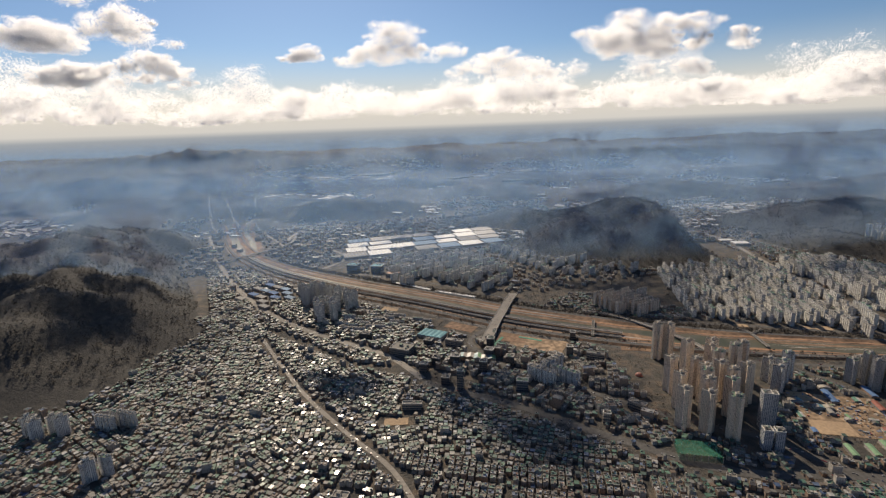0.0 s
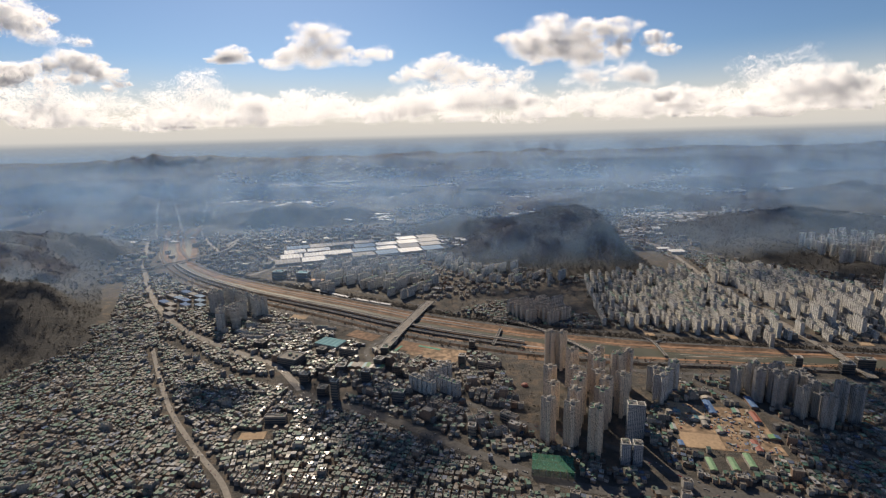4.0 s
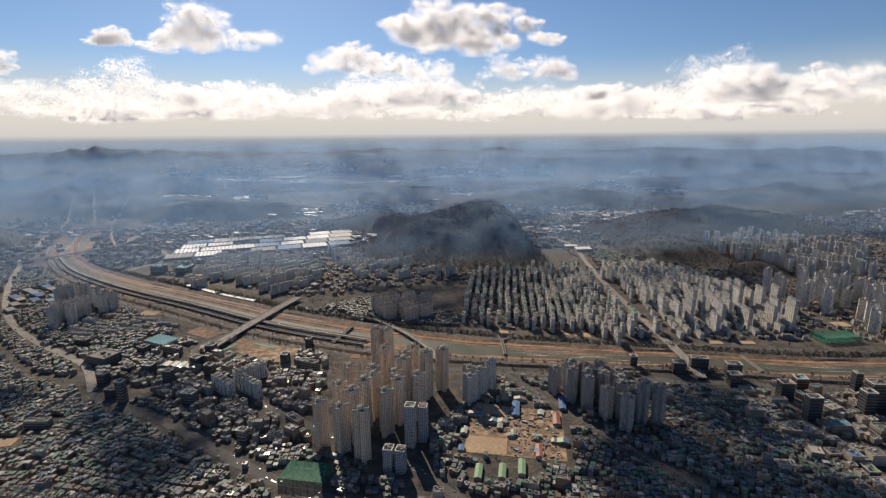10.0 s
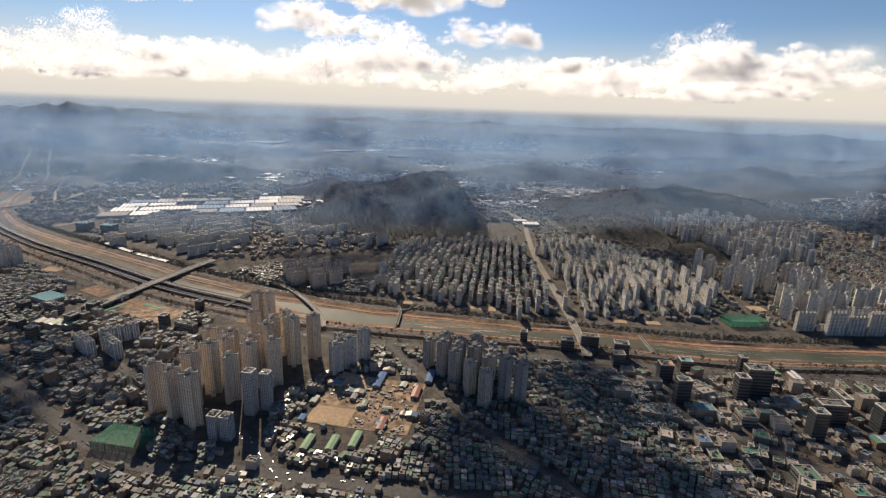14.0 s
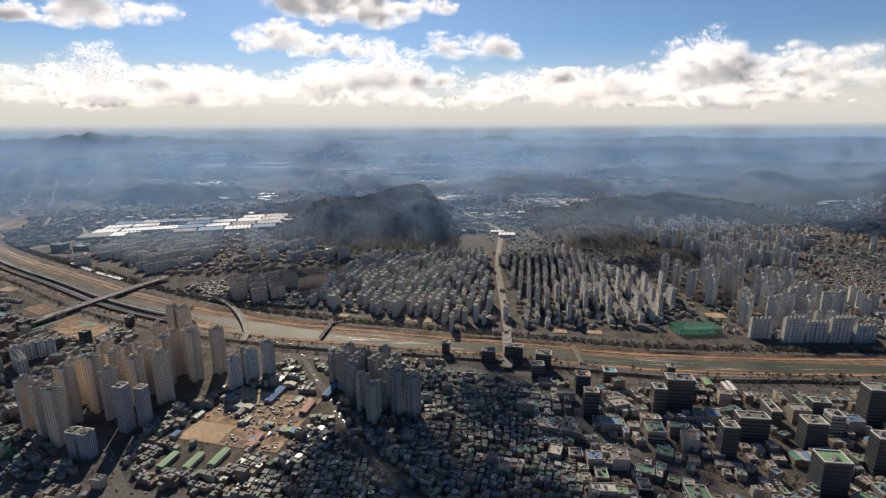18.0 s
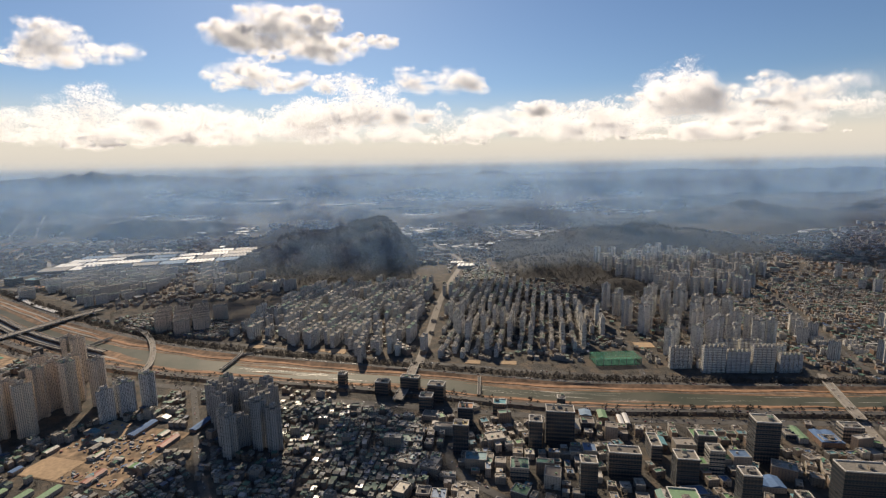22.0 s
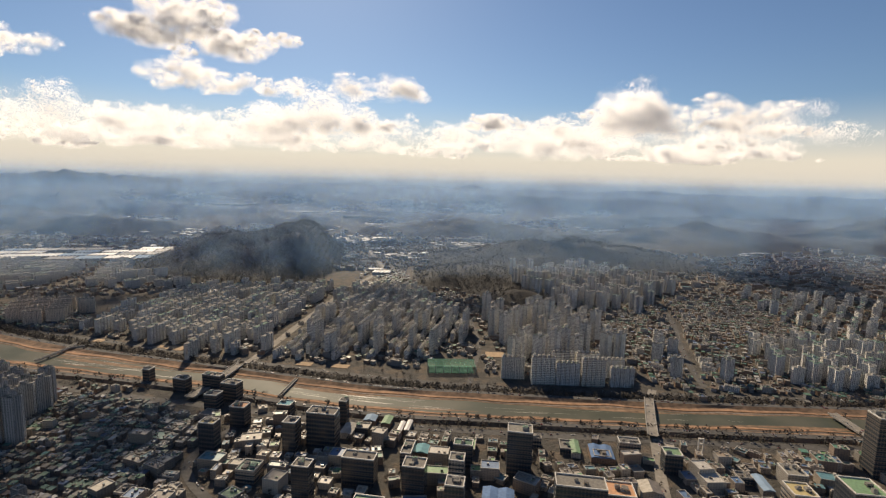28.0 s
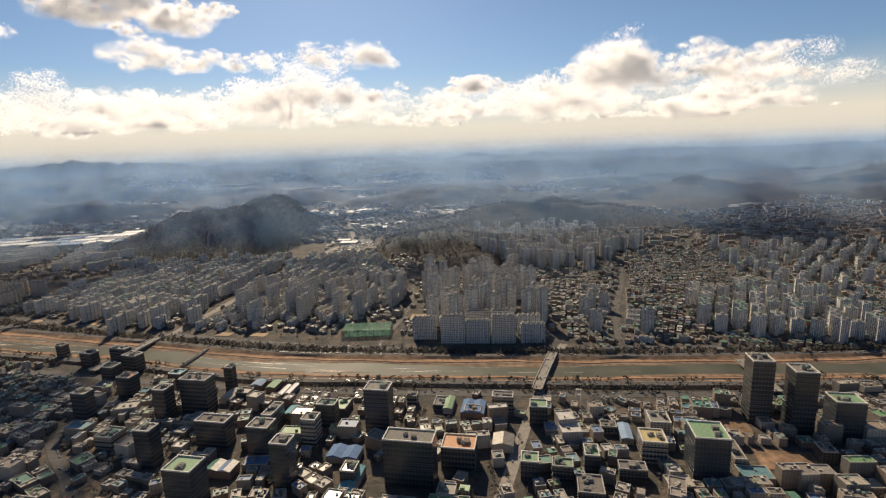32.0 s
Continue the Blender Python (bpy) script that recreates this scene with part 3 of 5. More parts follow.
# railway along the near bank
bed = [np.array([p[0] - n[0] * p[2] * 1.4, p[1] - n[1] * p[2] * 1.4, 0.45]) for p, n in zip(river, normals(river)) if -330 < p[0] < 320]
strip("railway_bed", bed, [(-6, -0.3), (-5, 0.0), (5, 0.0), (6, -0.3)], M_ASPHALT, "dark ballast railway bed beside the river", "railway", clear=7)
for off in (-3.6, -1.2, 1.2, 3.6):
    strip("rail_track", bed, [(off - 0.5, 0.05), (off - 0.5, 0.16), (off + 0.5, 0.16), (off + 0.5, 0.05)], M_PATH, "pale railway track on ballast", "railway track")
bridge([(150, 735), (185, 815), (238, 925), (262, 970)], 17, 6.5, 24, "wide concrete road bridge over the brown river")
bridge([(365, 850), (407, 815), (447, 752), (476, 680), (480, 645)], 7, 4.5, 24, "curved concrete road bridge")
bridge([(585, 715), (590, 690), (580, 640)], 3.5, 4.0, 16, "slim pale concrete footbridge", "footbridge")
bridge([(590, 690), (618, 700)], 3.0, 4.0, 16, "slim pale ramp of a footbridge", "footbridge")
bridge([(335, 735), (365, 800)], 4, 4.0, 24, "narrow grey concrete footbridge", "footbridge")
bridge([(806, 520), (818, 560), (832, 620)], 11, 4.5, 20, "busy concrete road bridge with parked traffic")
bridge([(1262, 408), (1280, 445), (1302, 488)], 9, 4.5, 20, "grey concrete road bridge on piers")
bridge([(1468, 372), (1480, 440)], 8, 4.5, 20, "grey concrete road bridge on piers")
bridge([(898, 522), (908, 570)], 3.0, 2.2, 16, "low dark weir across the river", "weir")


# ---- bare lots and sports fields ----
field_level = [0.0]


def field(cx, cy, lx, ly, turn, mat, label, category="sports field", z=0.45):
    field_level[0] += 0.01
    z += field_level[0]
    b = Buf(mat)
    b.box(cx, cy, 0.0, lx, ly, z, turn)
    tagged(new("field", b.mesh("field")), label, category, kind="structure")
    for a in np.arange(-lx / 2, lx / 2 + 1, 3):
        for c in np.arange(-ly / 2, ly / 2 + 1, 3):
            s, k = math.sin(radians(turn)), math.cos(radians(turn))
            take_disc(cx + a * k + c * s, cy - a * s + c * k, 2)


SANDLOT = "bare sandy school sports ground"
for f in ((0, 952, 34, 24, 20), (-2, 548, 30, 15, 5), (497, 443, 42, 28, 20), (725, 692, 26, 16, 20), (603, 730, 22, 12, 20),
          (909, 622, 20, 12, 15), (955, 612, 22, 12, 15), (1163, 645, 26, 20, 10), (705, 698, 18, 10, 15), (1120, 1090, 40, 14, 60)):
    field(*f, M_SAND, SANDLOT)
field(1095, 594, 56, 25, 5, M_TURF, "green sports court inside a tall net", "sports field")
field(535, 462, 102, 92, 20, M_EARTH, "brown construction ground", "bare lot", 0.2)
field(520, 505, 40, 26, 30, M_SAND, "pale sandy yard", "bare lot", 0.5)
field(240, 732, 88, 48, 35, M_EARTH, "brown bare lot beside the road", "bare lot", 0.2)
field(205, 765, 50, 40, 30, M_BANK, "ploughed brown bare lot", "bare lot", 0.2)
field(128, 832, 58, 38, 38, M_BANK, "brown bare lot beside the road", "bare lot", 0.2)
field(176, 752, 5, 42, 35, M_TURF, "green netting laid on bare ground", "ground cover", 0.5)
field(232, 752, 40, 5, 35, M_TURF, "green netting laid on bare ground", "ground cover", 0.5)
field(395, 690, 60, 40, 20, M_BANK, "bare earth below the towers", "bare lot", 0.2)


# ---- apartments ----
def notched(lx, ly, bays, cut=1.1):
    """The plan of a slab whose long sides step back between the stair bays."""
    p, step = [], lx / bays
    for i in range(bays):
        x = -lx / 2 + i * step
        p += [(x, -ly / 2), (x + step * 0.72, -ly / 2), (x + step * 0.72, -ly / 2 + cut), (x + step, -ly / 2 + cut)]
    for i in range(bays):
        x = lx / 2 - i * step
        p += [(x, ly / 2 - cut), (x - step * 0.28, ly / 2 - cut), (x - step * 0.28, ly / 2), (x - step, ly / 2)]
    return p


def star(r, arms=3, w=4.6):
    """A tower plan with arms round a core."""
    p = []
    for k in range(arms):
        a = 2 * math.pi * k / arms + 0.5
        d, n = (math.cos(a), math.sin(a)), (-math.sin(a), math.cos(a))
        p += [(d[0] * w * 0.62 - n[0] * w / 2, d[1] * w * 0.62 - n[1] * w / 2), (d[0] * r - n[0] * w / 2, d[1] * r - n[1] * w / 2),
              (d[0] * r + n[0] * w / 2, d[1] * r + n[1] * w / 2), (d[0] * w * 0.62 + n[0] * w / 2, d[1] * w * 0.62 + n[1] * w / 2)]
    return p


def grow(ring, d):
    cx, cy = sum(p[0] for p in ring) / len(ring), sum(p[1] for p in ring) / len(ring)
    return [(cx + (x - cx) * d, cy + (y - cy) * d) for x, y in ring]


def apartment(label, ring, h, mat, cores, name="apartment_building", group="blocks of flats"):
    """Plan ring, height, facade and the lift houses as (x, y, lx, ly, h)."""
    top = thing(name, label, "apartment building", group=group)
    b = Buf(mat, M_FLAT)
    b.prism(ring, 0, h, 0, 1)
    part("wall", b, top)
    b = Buf(M_CONC)
    outer, inner = ring, grow(ring, 0.93)
    for i in range(len(ring)):
        j = (i + 1) % len(ring)
        b.face([(*outer[i], h), (*outer[j], h), (*outer[j], h + 0.7), (*outer[i], h + 0.7)])
        b.face([(*outer[i], h + 0.7), (*outer[j], h + 0.7), (*inner[j], h + 0.7), (*inner[i], h + 0.7)])
        b.face([(*inner[j], h), (*inner[i], h), (*inner[i], h + 0.7), (*inner[j], h + 0.7)])
    part("parapet", b, top)
    for x, y, lx, ly, hh in cores:
        b = Buf(mat, M_CONC)
        b.box(x, y, h, lx, ly, hh, 0, 0, 1)
        lift = part("lift_house", b, top)
        b = Buf(M_CONC)
        b.box(x, y, h + hh, lx * 0.4, ly * 0.35, 0.6)
        part("vent", b, lift)
    return top


SLAB = "pale concrete apartment slab with rows of windows"
TALL = "tall beige apartment tower with vertical ribs"
protos = {}


def prototypes():
    for i, (lx, ly, h, bays) in enumerate(((22, 6, 20, 4), (16, 6, 18, 3), (28, 6.2, 22, 5), (13, 7, 24, 2), (20, 6.5, 15, 4))):
        cores = [(-lx / 2 + (k + 0.5) * lx / bays, 0.6, 2.4, 3.0, 2.0) for k in range(bays)]
        protos["slab", i] = apartment(SLAB, notched(lx, ly, bays), h, M_APT, cores)
    protos["slab", 5] = apartment("tan concrete apartment slab with rows of windows", notched(24, 6.2, 4), 20, M_TOWER, [(-9 + 6 * k, 0.6, 2.4, 3.0, 2.0) for k in range(4)])
    for i, (r, arms, h, mat) in enumerate(((8.5, 3, 50, M_TOWER), (8.0, 4, 56, M_TOWER), (8.5, 3, 36, M_APT), (7.5, 4, 42, M_APT), (7.5, 3, 27, M_APT), (7.5, 3, 40, M_SLATE), (7.0, 4, 45, M_SLATE))):
        protos["tower", i] = apartment({M_TOWER: TALL, M_SLATE: "tall grey-brown apartment tower with vertical ribs"}.get(mat, "tall pale apartment tower with vertical ribs"), star(r, arms), h, mat,
                                       [(0, 0, 4, 4, 3.0), (2.2, 0.5, 1.6, 2.4, 4.2)])
    for ob in protos.values():
        ob.matrix_basis = pose(0, 0, 0)


prototypes()
used = set()
far_blocks = Buf(M_APT, M_FLAT)


def place_block(kind, i, x, y, turn, sh=1.0, near=True, r=7):
    """A block of flats of the given kind; the first copy takes the prototype itself."""
    z = ground_at(x, y)
    take_disc(x, y, r)
    m = pose(x, y, z - 0.3, 0, 0, -turn) @ Matrix.Diagonal((1, 1, sh, 1))
    if not near:
        ob = protos[kind, i]
        wall = next(c for c in ob.children if c.name.startswith("wall")).data
        ring = [tuple(v.co[:2]) for v in wall.vertices[:len(wall.vertices) // 2]]
        s, c = math.sin(radians(turn)), math.cos(radians(turn))
        ring = [(x + a * c + b * s, y - a * s + b * c) for a, b in ring]
        h = max(v.co[2] for v in wall.vertices) * sh
        far_blocks.prism(ring, z - 0.3, z + h, 0, 1)
        far_blocks.box(x, y, z + h, 3, 3, 2.2, turn, 0, 1)
        return
    if (kind, i) not in used:
        used.add((kind, i))
        protos[kind, i].matrix_basis = m
    else:
        copy_thing(protos[kind, i], m)


def estate(poly, turn, su, sv, kinds, sh=(0.9, 1.1), keep=0.92, near=True, spin=0.0, seed=0, r=7, stagger=0.0, steep=5.0, loose_by=0.07, near_to=9999):
    """Fills a plot with rows of flats. turn: the way of the long sides, clockwise from +x's normal."""
    rnd = random.Random(seed)
    cx, cy = sum(p[0] for p in poly) / len(poly), sum(p[1] for p in poly) / len(poly)
    s, c = math.sin(radians(turn)), math.cos(radians(turn))
    for a in range(-40, 41):
        for b in range(-40, 41):
            u, v = a * su + (stagger * su if b % 2 else 0) + rnd.uniform(-1, 1) * su * loose_by, b * sv + rnd.uniform(-1, 1) * sv * loose_by
            x, y = cx + u * c + v * s, cy - u * s + v * c
            pick = rnd.choice(kinds)
            k, hh, t = rnd.random(), rnd.uniform(*sh), turn + rnd.uniform(-spin, spin)
            if k < keep and inside(x, y, poly) and is_free(x, y, r) and ground_at(x, y) < steep:
                place_block(*pick, x, y, t, hh, near and y < near_to, r)


def towers(spots, kinds, turn=15, seed=0, sh=(0.95, 1.08), r=7):
    rnd = random.Random(seed)
    for x, y in spots:
        place_block(*rnd.choice(kinds), x, y, turn + rnd.uniform(-8, 8), rnd.uniform(*sh), True, r)


S = [("slab", 0), ("slab", 1), ("slab", 2), ("slab", 4)]
T = [("tower", 0), ("tower", 1)]
TP = [("tower", 2), ("tower", 3)]
towers([(331, 474), (352, 460), (372, 444), (350, 512), (376, 500), (398, 484), (362, 552), (388, 538), (412, 524), (436, 508), (404, 582), (428, 566), (452, 552), (398, 646), (412, 640), (474, 566), (363, 478), (387, 518), (424, 546), (440, 581), (413, 503)], T, 20, 1)
towers([(500, 528), (515, 540), (532, 552), (505, 552)], TP, 20, 2)
estate([(566, 468), (582, 548), (668, 534), (694, 440), (640, 436)], 20, 18, 17, [("tower", 5), ("tower", 6)], (0.85, 1.15), 0.8, True, 10, 3, 6)
estate([(600, 600), (640, 560), (760, 530), (780, 555), (690, 590)], -40, 17, 14, [("slab", 3), ("slab", 1)], (1.1, 1.4), 0.85, True, 4, 4, 5)
estate([(-130, 885), (-233, 1173), (-150, 1150), (-60, 957)], 25, 17, 20, TP, (0.8, 1.0), 0.7, True, 10, 5, 6)
estate([(-95, 850), (-90, 985), (50, 985), (100, 890), (40, 850)], 20, 19, 15, [("slab", 1), ("slab", 4), ("slab", 0)], (0.4, 0.6), 0.8, True, 6, 6, 5)
estate([(1150, 545), (1160, 580), (1310, 560), (1300, 522)], 8, 31, 14, [("slab", 2), ("slab", 2), ("slab", 0)], (0.85, 1.25), 1.0, True, 2, 8, 5)
estate([(1165, 590), (1180, 840), (1345, 840), (1330, 575)], 12, 26, 32, [("tower", 3), ("tower", 2)], (0.8, 1.35), 0.7, True, 12, 9, 6, 0.5, 5.0, 0.2)
estate([(865, 640), (925, 1075), (1080, 1050), (1150, 800), (1130, 690), (1060, 640)], -72, 27, 15.0, S, (1.0, 1.3), 0.95, True, 3, 10, 3, 0.4, 5.0, 0.09, 815)
estate([(545, 790), (630, 1050), (900, 1080), (845, 640), (760, 640), (650, 735)], -72, 26, 15.0, S, (0.9, 1.25), 0.88, False, 6, 11, 3, 0.4, 5.0, 0.15)
estate([(1345, 525), (1390, 660), (1500, 680), (1440, 500)], 30, 20, 18, [("slab", 3), ("slab", 1), ("tower", 4)], (0.9, 1.15), 0.6, True, 20, 12, 6)
estate([(1500, 520), (1550, 670), (1740, 640), (1680, 450)], 35, 19, 19, [("tower", 4), ("slab", 3)], (0.85, 1.05), 0.8, False, 15, 13, 6)
estate([(1265, 1150), (1540, 1270), (1700, 1050), (1475, 840), (1350, 890)], 20, 24, 24, TP, (0.7, 1.1), 0.75, False, 15, 14, 6, 0.5, 16.0, 0.24)
estate([(15, 1120), (10, 1400), (260, 1330), (300, 1105), (215, 1000)], -40, 24, 18, S, (0.9, 1.15), 0.8, False, 5, 15, 5)
estate([(300, 1390), (560, 1320), (600, 1060), (390, 1085)], -42, 25, 19, S, (0.85, 1.1), 0.75, False, 8, 16, 5)
estate([(395, 816), (415, 905), (510, 885), (490, 800)], -20, 29, 14, [("slab", 5)], (1.0, 1.2), 1.0, True, 3, 17, 4)
estate([(1700, 700), (1780, 1000), (2100, 900), (1950, 500), (1760, 450)], -40, 26, 24, S + [("tower", 4)], (0.8, 1.1), 0.5, False, 15, 18, 5)
if far_blocks.f:
    tagged(new("far_flats", far_blocks.mesh("far_flats")), "many far pale apartment blocks beyond the river", "apartment buildings", kind="stuff")


# ---- offices, sheds ----
def office(x, y, lx, ly, h, turn, label, roof=None, mat=None, bands=True):
    mat = M_DARK_OFFICE if label.startswith("dark") else mat
    top = thing("office_building", label, "office building", pose(x, y, 0, 0, 0, -turn))
    take_disc(x, y, max(lx, ly) * 0.55)
    b = Buf(mat or M_OFFICE, roof or M_FLAT)
    b.box(0, 0, 0, lx, ly, h, 0, 0, 1)
    part("wall", b, top)
    b = Buf(M_EDGE if h > 12 else M_RIM)
    for sx, sy, ax, ay in ((0, -1, lx, 0.6), (0, 1, lx, 0.6), (-1, 0, 0.6, ly - 1.2), (1, 0, 0.6, ly - 1.2)):
        b.box(sx * (lx / 2 - 0.3), sy * (ly / 2 - 0.3), h, ax, ay, 1.0)
    part("parapet", b, top)
    rnd = random.Random(int(x * 7 + y))
    for k in range(rnd.randint(2, 4)):
        b = Buf(M_OFFICE if k == 0 else M_CONC, M_FLAT)
        w = rnd.uniform(2, 4.5)
        bx, by, bd, bh = rnd.uniform(-0.3, 0.3) * lx, rnd.uniform(-0.3, 0.3) * ly, w * rnd.uniform(0.6, 1.2), rnd.uniform(1.2, 3.0)
        b.box(bx, by, h, w, bd, bh, 0, 0, 1)
        plant_box = part("lift_house" if k == 0 else "roof_plant", b, top)
        b = Buf(M_GLASS if k == 0 else M_CONC)
        if k == 0:
            b.box(bx, by - bd / 2, h, 0.7, 0.08, 1.0)
        else:
            b.prism([(bx + 0.5 * math.cos(q), by + 0.5 * math.sin(q)) for q in np.arange(0, 6.2, 0.785)], h + bh, h + bh + 0.4)
        part("door" if k == 0 else "fan_hood", b, plant_box)
    if bands:
        n = max(2, int(h / 3.6))
        for i in range(n):
            b = Buf(M_GLASS)
            z = 1.6 + i * (h - 2.0) / n
            b.box(0, 0, z, lx + 0.12, ly + 0.12, 1.1)
            part("window_band", b, top)
    return top


DARK, PALE = "dark glass office block with a cluttered flat roof", "pale office block with a parapet and roof plant"
GREEN, ORANGE = "dark office block with a green coated roof", "dark office block with orange roof panels"
for o in ((957, 422, 26, 14, 32, 15, DARK), (972, 460, 8, 8, 24, 15, DARK), (931, 414, 12, 12, 28, 15, DARK), (874, 464, 15, 12, 20, 15, ORANGE, M_TERRA), (913, 481, 14, 12, 13, 15, "dark office block with a teal roof", M_TEAL),
          (837, 502, 14, 12, 16, 15, DARK), (862, 417, 14, 10, 28, 15, "dark office block with an ochre roof", M_OCHRE), (952, 343, 13, 11, 30, 15, DARK), (1000, 293, 20, 16, 30, 15, GREEN, M_GREEN_ROOF), (992, 364, 26, 12, 22, 15, DARK),
          (1031, 386, 9, 22, 15, 15, PALE), (1034, 344, 17, 14, 26, 15, DARK), (1068, 356, 12, 12, 22, 15, PALE), (1077, 381, 16, 10, 20, 15, DARK), (1059, 306, 13, 12, 34, 15, DARK), (1121, 367, 20, 15, 38, 15, DARK),
          (1148, 406, 9, 8, 9, 15, PALE), (1226, 386, 18, 11, 13, 15, PALE), (1145, 299, 34, 15, 34, 15, DARK), (1180, 314, 24, 18, 17, 15, ORANGE, M_TERRA), (1250, 359, 14, 13, 17, 15, GREEN, M_GREEN_ROOF),
          (1226, 294, 12, 12, 14, 15, GREEN, M_GREEN_ROOF), (1247, 288, 14, 10, 12, 15, GREEN, M_GREEN_ROOF), (1270, 296, 10, 14, 14, 15, GREEN, M_GREEN_ROOF), (1318, 304, 17, 18, 16, 15, "pale office block with an ochre roof", M_OCHRE),
          (1294, 284, 18, 10, 8, 15, DARK), (1424, 341, 16, 16, 52, 15, DARK), (1444, 322, 16, 16, 50, 15, DARK), (1470, 310, 20, 16, 30, 15, GREEN, M_GREEN_ROOF), (1346, 284, 22, 22, 30, 15, GREEN, M_GREEN_ROOF), (1372, 292, 8, 24, 8, 15, PALE),
          (822, 548, 22, 9, 18, 20, DARK), (790, 545, 16, 10, 16, 20, DARK), (850, 520, 18, 12, 20, 20, DARK), (742, 575, 9, 9, 16, 20, DARK),
          (421, 458, 10, 10, 46, 20, "white-framed glass tower with a pale roof slab", None, M_GRID, False), (435, 464, 9, 9, 40, 20, "white-framed glass tower with a pale roof slab", None, M_GRID, False), (396, 424, 9, 10, 24, 20, "blue glass block with white roof frames", None, M_GRID, False), (407, 420, 9, 10, 24, 20, "blue glass block with white roof frames", None, M_GRID, False),
          (15, 742, 34, 26, 12, 30, "wide low building with a dark sunken roof"), (102, 752, 30, 9, 11, 30, PALE), (60, 760, 14, 12, 12, 30, DARK), (90, 613, 9, 8, 28, 20, "slim pale tower with a flat roof"), (66, 692, 14, 12, 12, 30, DARK), (-46, 815, 18, 12, 10, 30, DARK),
          (44, 672, 12, 10, 14, 20, DARK), (72, 630, 12, 12, 12, 20, DARK), (94, 686, 14, 12, 15, 20, DARK), (160, 736, 12, 12, 16, 20, DARK), (172, 592, 16, 10, 16, 20, "pale office block with a gridded front"), (130, 650, 11, 9, 20, 20, DARK), (150, 700, 14, 12, 14, 30, DARK), (175, 668, 12, 10, 15, 20, DARK),
          (200, 640, 10, 10, 12, 20, DARK), (240, 665, 12, 12, 14, 30, DARK), (272, 676, 10, 10, 18, 20, DARK), (300, 735, 9, 9, 14, 20, DARK), (306, 658, 26, 9, 12, 30, PALE),
          (300, 520, 22, 9, 10, 50, PALE), (250, 500, 9, 8, 14, 20, PALE), (-60, 420, 16, 9, 9, 20, PALE), (20, 575, 26, 8, 8, 10, PALE),
          (-89, 1262, 28, 24, 17, 20, "dark teal office block round a sunken court", M_TEAL), (-26, 1236, 28, 24, 17, 20, "dark teal office block round a sunken court", M_TEAL), (12, 1186, 32, 20, 8, 20, "low hall with a reddish roof", M_TERRA)):
    office(*o)

ornd = random.Random(12)
for i in range(70):
    x, y = ornd.uniform(800, 1640), ornd.uniform(235, 455)
    lx, ly = ornd.uniform(9, 17), ornd.uniform(9, 20)
    if y < 560 - 0.13 * x + 20 and is_free(x, y, 10):
        office(x, y, lx, ly, ornd.choice((5, 6, 8, 10, 13)) * ornd.uniform(0.9, 1.15), 15, DARK if ornd.random() < 0.6 else PALE, ornd.choice((M_FLAT, M_SHED, M_FLAT)), None, i % 2 == 0)

field(1398, 332, 26, 18, 15, M_BANK, "brown bare lot between towers", "bare lot", 0.2)
field(1408, 286, 40, 24, 15, M_BANK, "brown building plot with pale markings", "bare lot", 0.2)
for m in (pose(206, 612, 0, 0, 0, -48), pose(238, 604, 0, 0, 0, -48), pose(232, 640, 0, 0, 0, 30)):
    copy_thing(protos["slab", 2], m @ Matrix.Diagonal((1.5, 1.6, 0.72, 1)))
    take_disc(m.translation.x, m.translation.y, 16)
towers([(-440, 592), (-428, 606), (-455, 604), (-412, 596), (-330, 498), (-316, 506)], [("tower", 4), ("slab", 3)], 20, 31, (0.9, 1.1))
towers([(-352, 606), (-338, 600), (-362, 596)], [("slab", 2), ("slab", 0)], 25, 32, (0.7, 0.8))


def gate_tower(x, y, h, turn):
    """Two slim posts with a crossbar near the top."""
    top = thing("gate_tower", "slim pale concrete gate tower with two legs", "tower", pose(x, y, 0, 0, 0, -turn))
    take_disc(x, y, 4)
    for sx in (-1, 1):
        b = Buf(M_EDGE)
        b.box(sx * 2.0, 0, 0, 0.9, 1.4, h, bottom=True)
        part("leg", b, top)
    for z in (h - 1.0, h * 0.62):
        b = Buf(M_EDGE)
        b.box(0, 0, z, 3.1, 1.2, 1.0, bottom=True)
        part("crossbar", b, top)


gate_tower(1292, 382, 15, 15)
shed_group = "low industrial sheds"


def shed(x, y, lx, ly, h, turn, mat, label):
    top = thing("shed", label, "industrial shed", pose(x, y, 0, 0, 0, -turn), shed_group)
    take_disc(x, y, max(lx, ly) * 0.55)
    b = Buf(M_HOUSE)
    b.prism([(-lx / 2, -ly / 2), (lx / 2, -ly / 2), (lx / 2, ly / 2), (-lx / 2, ly / 2)], 0, h)
    part("wall", b, top)
    b = Buf(mat)
    n = max(1, int(lx / 9))
    w = lx / n
    for i in range(n):
        a = -lx / 2 + i * w
        r = [(a, h - 0.1), (a + w / 2, h + w * 0.12), (a + w, h - 0.1)]
        for (x1, z1), (x2, z2) in zip(r, r[1:]):
            b.face([(x1, -ly / 2 - 0.3, z1 + 0.25), (x2, -ly / 2 - 0.3, z2 + 0.25), (x2, ly / 2 + 0.3, z2 + 0.25), (x1, ly / 2 + 0.3, z1 + 0.25)])
        b.face([(r[0][0], -ly / 2 - 0.2, r[0][1]), (r[2][0], -ly / 2 - 0.2, r[2][1]), (r[1][0], -ly / 2 - 0.2, r[1][1] + 0.25)])
    part("roof", b, top)
    return top


